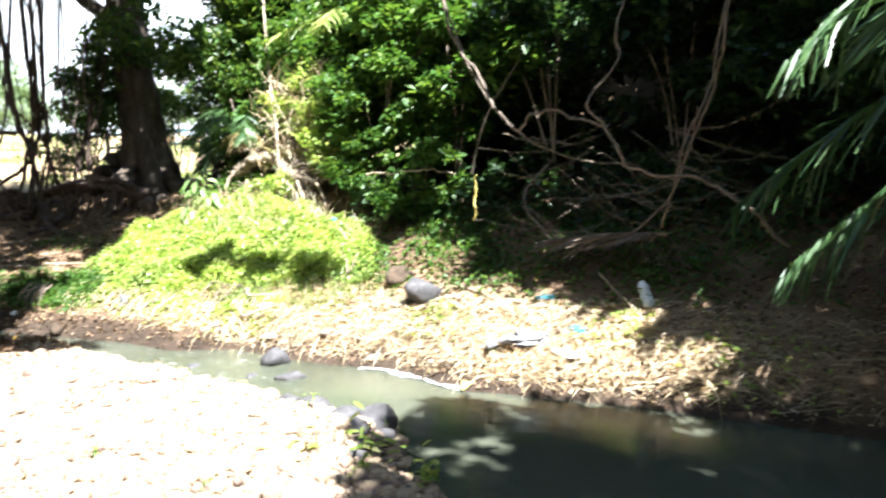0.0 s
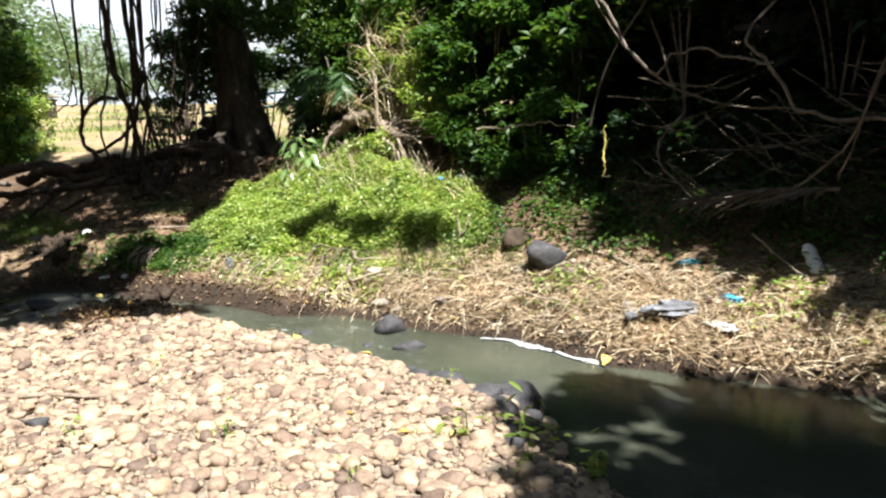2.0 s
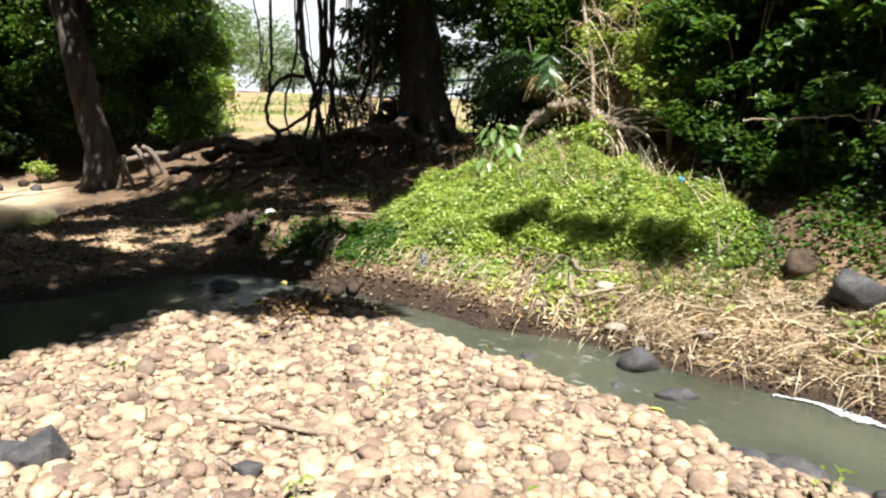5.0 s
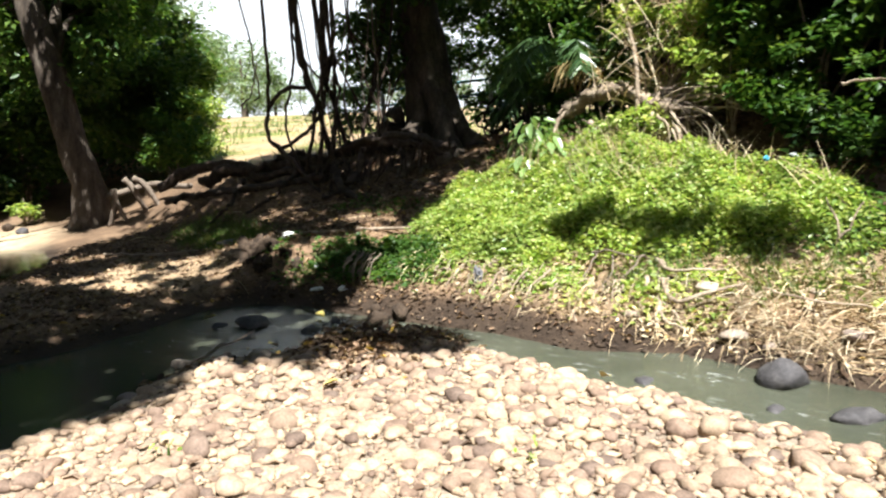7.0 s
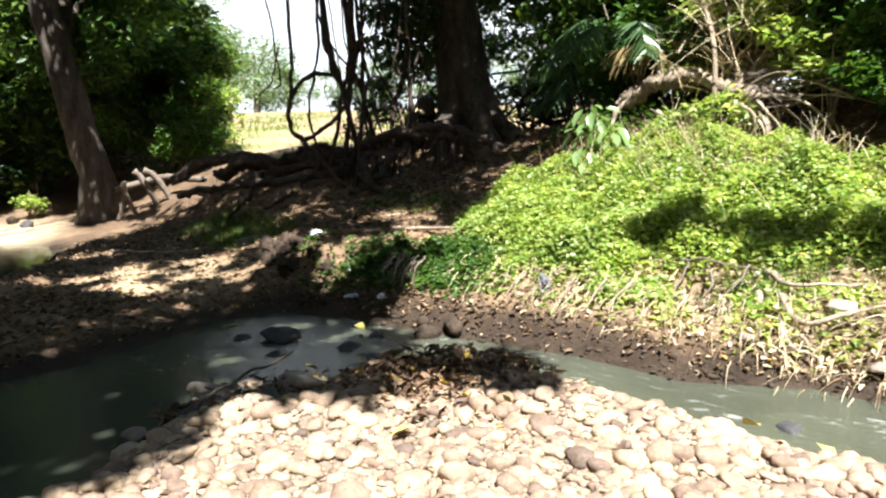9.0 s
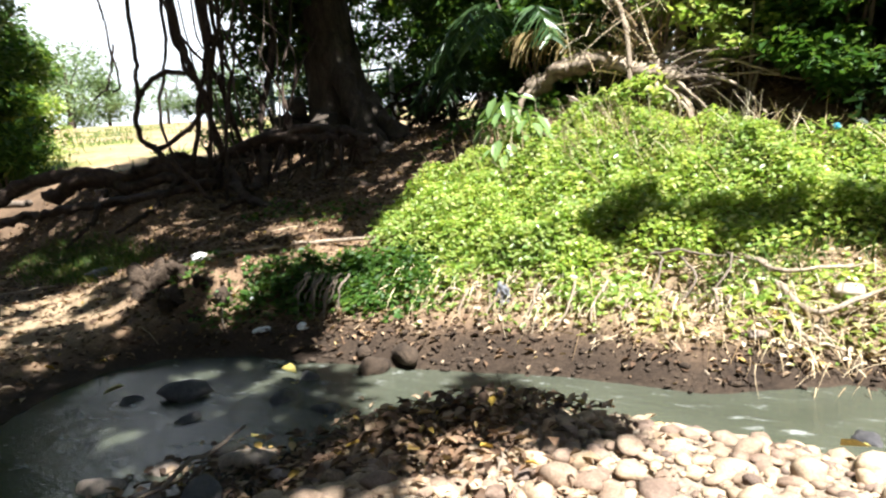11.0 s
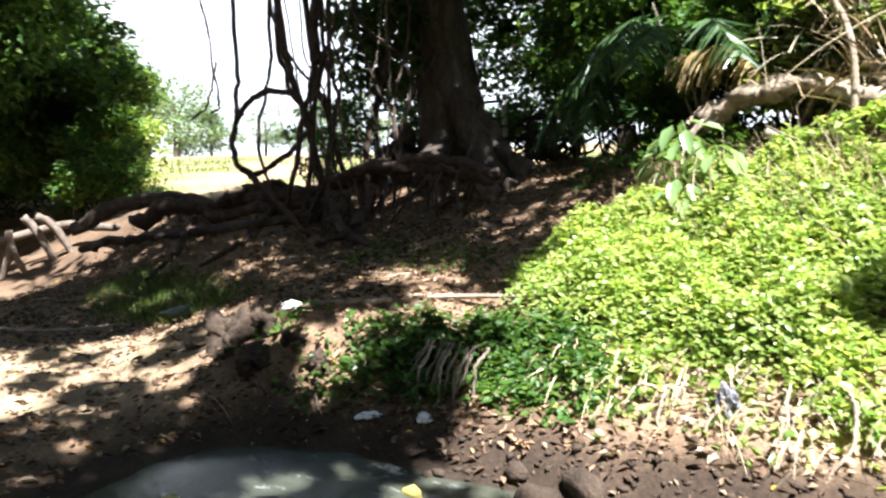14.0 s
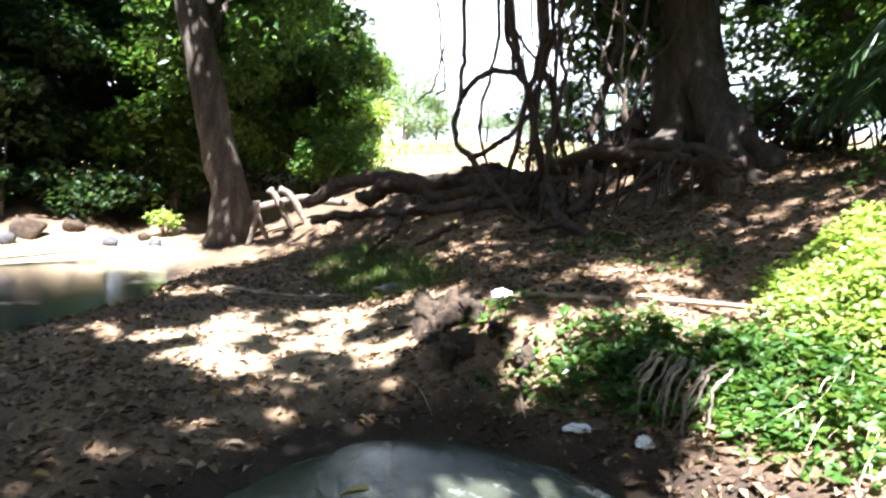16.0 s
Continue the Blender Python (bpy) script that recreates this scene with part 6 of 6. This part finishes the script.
for hz_ in (.12, .42):
    v, f = tube([(-11.56, 12.06, 2.96 - hz_), (-11.0, 13.2, 3.08 - hz_), (-10.5, 14.3, 3.2 - hz_)], .03, .03, sides=7, n=8, rough=.01)
    part("rail", mesh_np("rail", v, f, M_TEAL, True), rail, "teal painted pipe")
heap = thing("root_heap", (-9.0, 13.2, ground_z(-9.0, 13.2)), "dark heap of tangled dead roots", "root heap")
for k in range(34):
    q = np.random.default_rng(500 + k)
    c = np.array([-9.0, 13.1, ground_z(-9.0, 13.2) + .3]) + q.normal(0, 1, 3) * [.45, .15, .16]
    a = q.uniform(0, 6.28)
    r = q.uniform(.12, .35)
    pts = [tuple(c + r * np.array([math.cos(a + w), .3 * math.sin(a * 2 + w), .7 * math.sin(a + w)])) for w in np.linspace(0, q.uniform(2.5, 5), 5)]
    part("dead_root", stem("dead_root", pts, .03, .018, M_ROOT, sides=5, n=14, seed=k), heap)
hut = thing("field_shelter", (-32.7, 18.3, ground_z(-32.7, 18.3)), "small low shelter with a pale roof across the field", "shelter")
hz0 = ground_z(-32.7, 18.3)


def box_mesh(name, c, s, mat, turn=0.0):
    bm = bmesh.new()
    bmesh.ops.create_cube(bm, size=1)
    bm.transform(Matrix.Translation(c) @ Matrix.Rotation(turn, 4, "Z") @ Matrix.Diagonal((*s, 1)))
    bmesh.ops.bevel(bm, geom=bm.edges[:], offset=.03, segments=1, affect="EDGES")
    me = bpy.data.meshes.new(name)
    bm.to_mesh(me)
    bm.free()
    me.materials.append(mat)
    return me


part("wall", box_mesh("wall", (-32.7, 18.3, hz0 + .45), (1.6, 1.2, .9), M_BARK, .5), hut)
part("roof", box_mesh("roof", (-32.7, 18.3, hz0 + 1.02), (1.9, 1.5, .1), M_ROCKPALE, .5), hut)
# distant leaves: the haze before them is put into a lighter green
M_FARHAZE = mat_leaf("far_foliage_hazed", [(0.0, (0.10, 0.16, 0.08)), (1.0, (0.20, 0.26, 0.14))], .6, .3)
for k, (tx, ty, s) in enumerate(((-52, 26.5, 2.0), (-62, 29, 2.6), (-56, 34, 1.7), (-60, 24, 2.2), (-56, 20, 1.2), (-54, 36, 1.1), (-62, 30, 1.5), (-48, 46, 1.3), (-66, 40, 1.6), (-72, 26, 1.6), (-40, 52, 1.4), (-58, 50, 1.5), (-70, 16, 1.5), (-30, 54, 1.3), (-44, 34, .8), (-36, 40, .8))):
    z0 = ground_z(tx, ty)
    tree("field_tree", (tx, ty, z0), "tree beyond the field, haze put into its pale green", [(tx, ty, z0 - .2), (tx + .1, ty, z0 + 1.2 * s), (tx, ty + .1, z0 + 3 * s)], .14 * s, .06 * s,
         [([(tx, ty, z0 + 1.4 * s), (tx + .6 * s, ty, z0 + 2.2 * s), (tx + 1.0 * s, ty + .2, z0 + 2.9 * s)], .06 * s, .03)], [((tx, ty, z0 + 2.6 * s), (2.2 * s, 2.2 * s, 1.7 * s), 40, .22), ((tx + 1.2 * s, ty + .6 * s, z0 + 1.3 * s), (1.7 * s, 1.7 * s, .9 * s), 18, .3)],
         M_BARK, M_FARHAZE, .2 * s, 3400, 700 + k, "trees beyond the field")
q = np.random.default_rng(88)
x, y = pick(13000, -40, -10, 9.5, 30, lambda x, y: np.clip(sstep(.0, .5, wave(x, y, .35, 5) + .3 * wave(x, y, 1.4, 3)) * sstep(11, 14, np.hypot(x + 4, y - 4)), 0, 1), q)
me = ribbons("field_grass", on_ground(x, y), q.uniform(.12, .4, len(x)), .03, M_GRASS, seed=89, aim=np.stack([q.normal(0, .35, len(x)), q.normal(0, .35, len(x)), np.ones(len(x))], -1))
single("field_grass", me, "patchy sunlit grass on the dry field", "grass", kind="stuff")

# ---------------------------------------------------------------- pebbles of the gravel bar
bar = tagged(new("gravel_bar"), "bar of pale rounded river pebbles", "gravel", kind="structure")
shapes = []
for k in range(7):
    me = rock_mesh("pebble", (0, 0, 0), (1, 1, 1), M_PEBBLEONE, 600 + k, 2, .25)
    shapes.append(me)
chips = [rock_mesh("pebble", (0, 0, 0), (1, 1, 1), M_PEBBLEONE, 650 + k, 1, .3) for k in range(7)]
q = np.random.default_rng(99)


def w_bar(x, y):
    d = shore(MAIN, x, y)
    return np.clip(sstep(-.16, .06, d) * sstep(6.3, 5.9, y) * sstep(-5.0, -4.7, x) * (1 - .75 * gauss(x, y, -4.0, 5.35, .6, .5)), 0, 1)


PX, PY = pick(44000, -5, 3.6, 2.3, 6.1, w_bar, q)
PS = q.lognormal(-3.25, .46, len(PX)).clip(.018, .14)
PR = q.uniform(0, 6.28, (len(PX), 3)) * [.12, .12, 1]
PF = q.uniform(.34, .75, len(PX))
PZ = height(PX, PY) + PS * PF * .22
near_bar = np.nonzero((PX > -2.9) & (PX < -1.9) & (PY > 3.3) & (PY < 5.2))[0][:300]
mask = np.zeros(len(PX), bool)
mask[near_bar] = True
for i in near_bar:
    ob = new("pebble", shapes[i % 7])
    ob.parent = bar
    ob.matrix_basis = Matrix.LocRotScale((PX[i], PY[i], PZ[i]), Euler(PR[i]), (PS[i] * 1.15, PS[i] * .9, PS[i] * PF[i]))
rest_v, rest_f, off = [], [], 0
for k in range(14):
    me = (shapes + chips)[k]
    co = np.empty(len(me.vertices) * 3, np.float32)
    me.vertices.foreach_get("co", co)
    co = co.reshape(-1, 3)
    tri = np.array([tuple(p.vertices) for p in me.polygons])
    ids = np.nonzero(~mask)[0]
    ids = ids[(ids % 7 == k % 7) & ((PS[ids] < .06) == (k > 6))]
    c, s = np.cos(PR[ids, 2]), np.sin(PR[ids, 2])
    sc = np.stack([PS[ids] * 1.15, PS[ids] * .9, PS[ids] * PF[ids]], -1)
    v = co[None] * sc[:, None, :]
    tilt = PR[ids, 0][:, None] - .35
    v = np.stack([v[..., 0], v[..., 1] * np.cos(tilt) - v[..., 2] * np.sin(tilt), v[..., 1] * np.sin(tilt) + v[..., 2] * np.cos(tilt)], -1)
    v = np.stack([v[..., 0] * c[:, None] - v[..., 1] * s[:, None], v[..., 0] * s[:, None] + v[..., 1] * c[:, None], v[..., 2]], -1)
    v += np.stack([PX[ids], PY[ids], PZ[ids]], -1)[:, None, :]
    rest_v.append(v.reshape(-1, 3))
    rest_f.append((np.arange(len(ids))[:, None, None] * len(co) + tri[None] + off).reshape(-1, 3))
    off += len(ids) * len(co)
me = mesh_np("pebble_field", np.vstack(rest_v), np.vstack(rest_f), M_PEBBLE, True)
tagged(part("pebble_field", me, bar), kind="stuff")

for me in chips:
    bpy.data.meshes.remove(me)

# ---------------------------------------------------------------- from plan units to metres
for me in bpy.data.meshes:  # every mesh once, shared or not
    me.transform(Matrix.Scale(K, 4))
for ob in scene.objects:
    if ob.type in {"MESH", "EMPTY"}:
        ob.location = ob.location * K
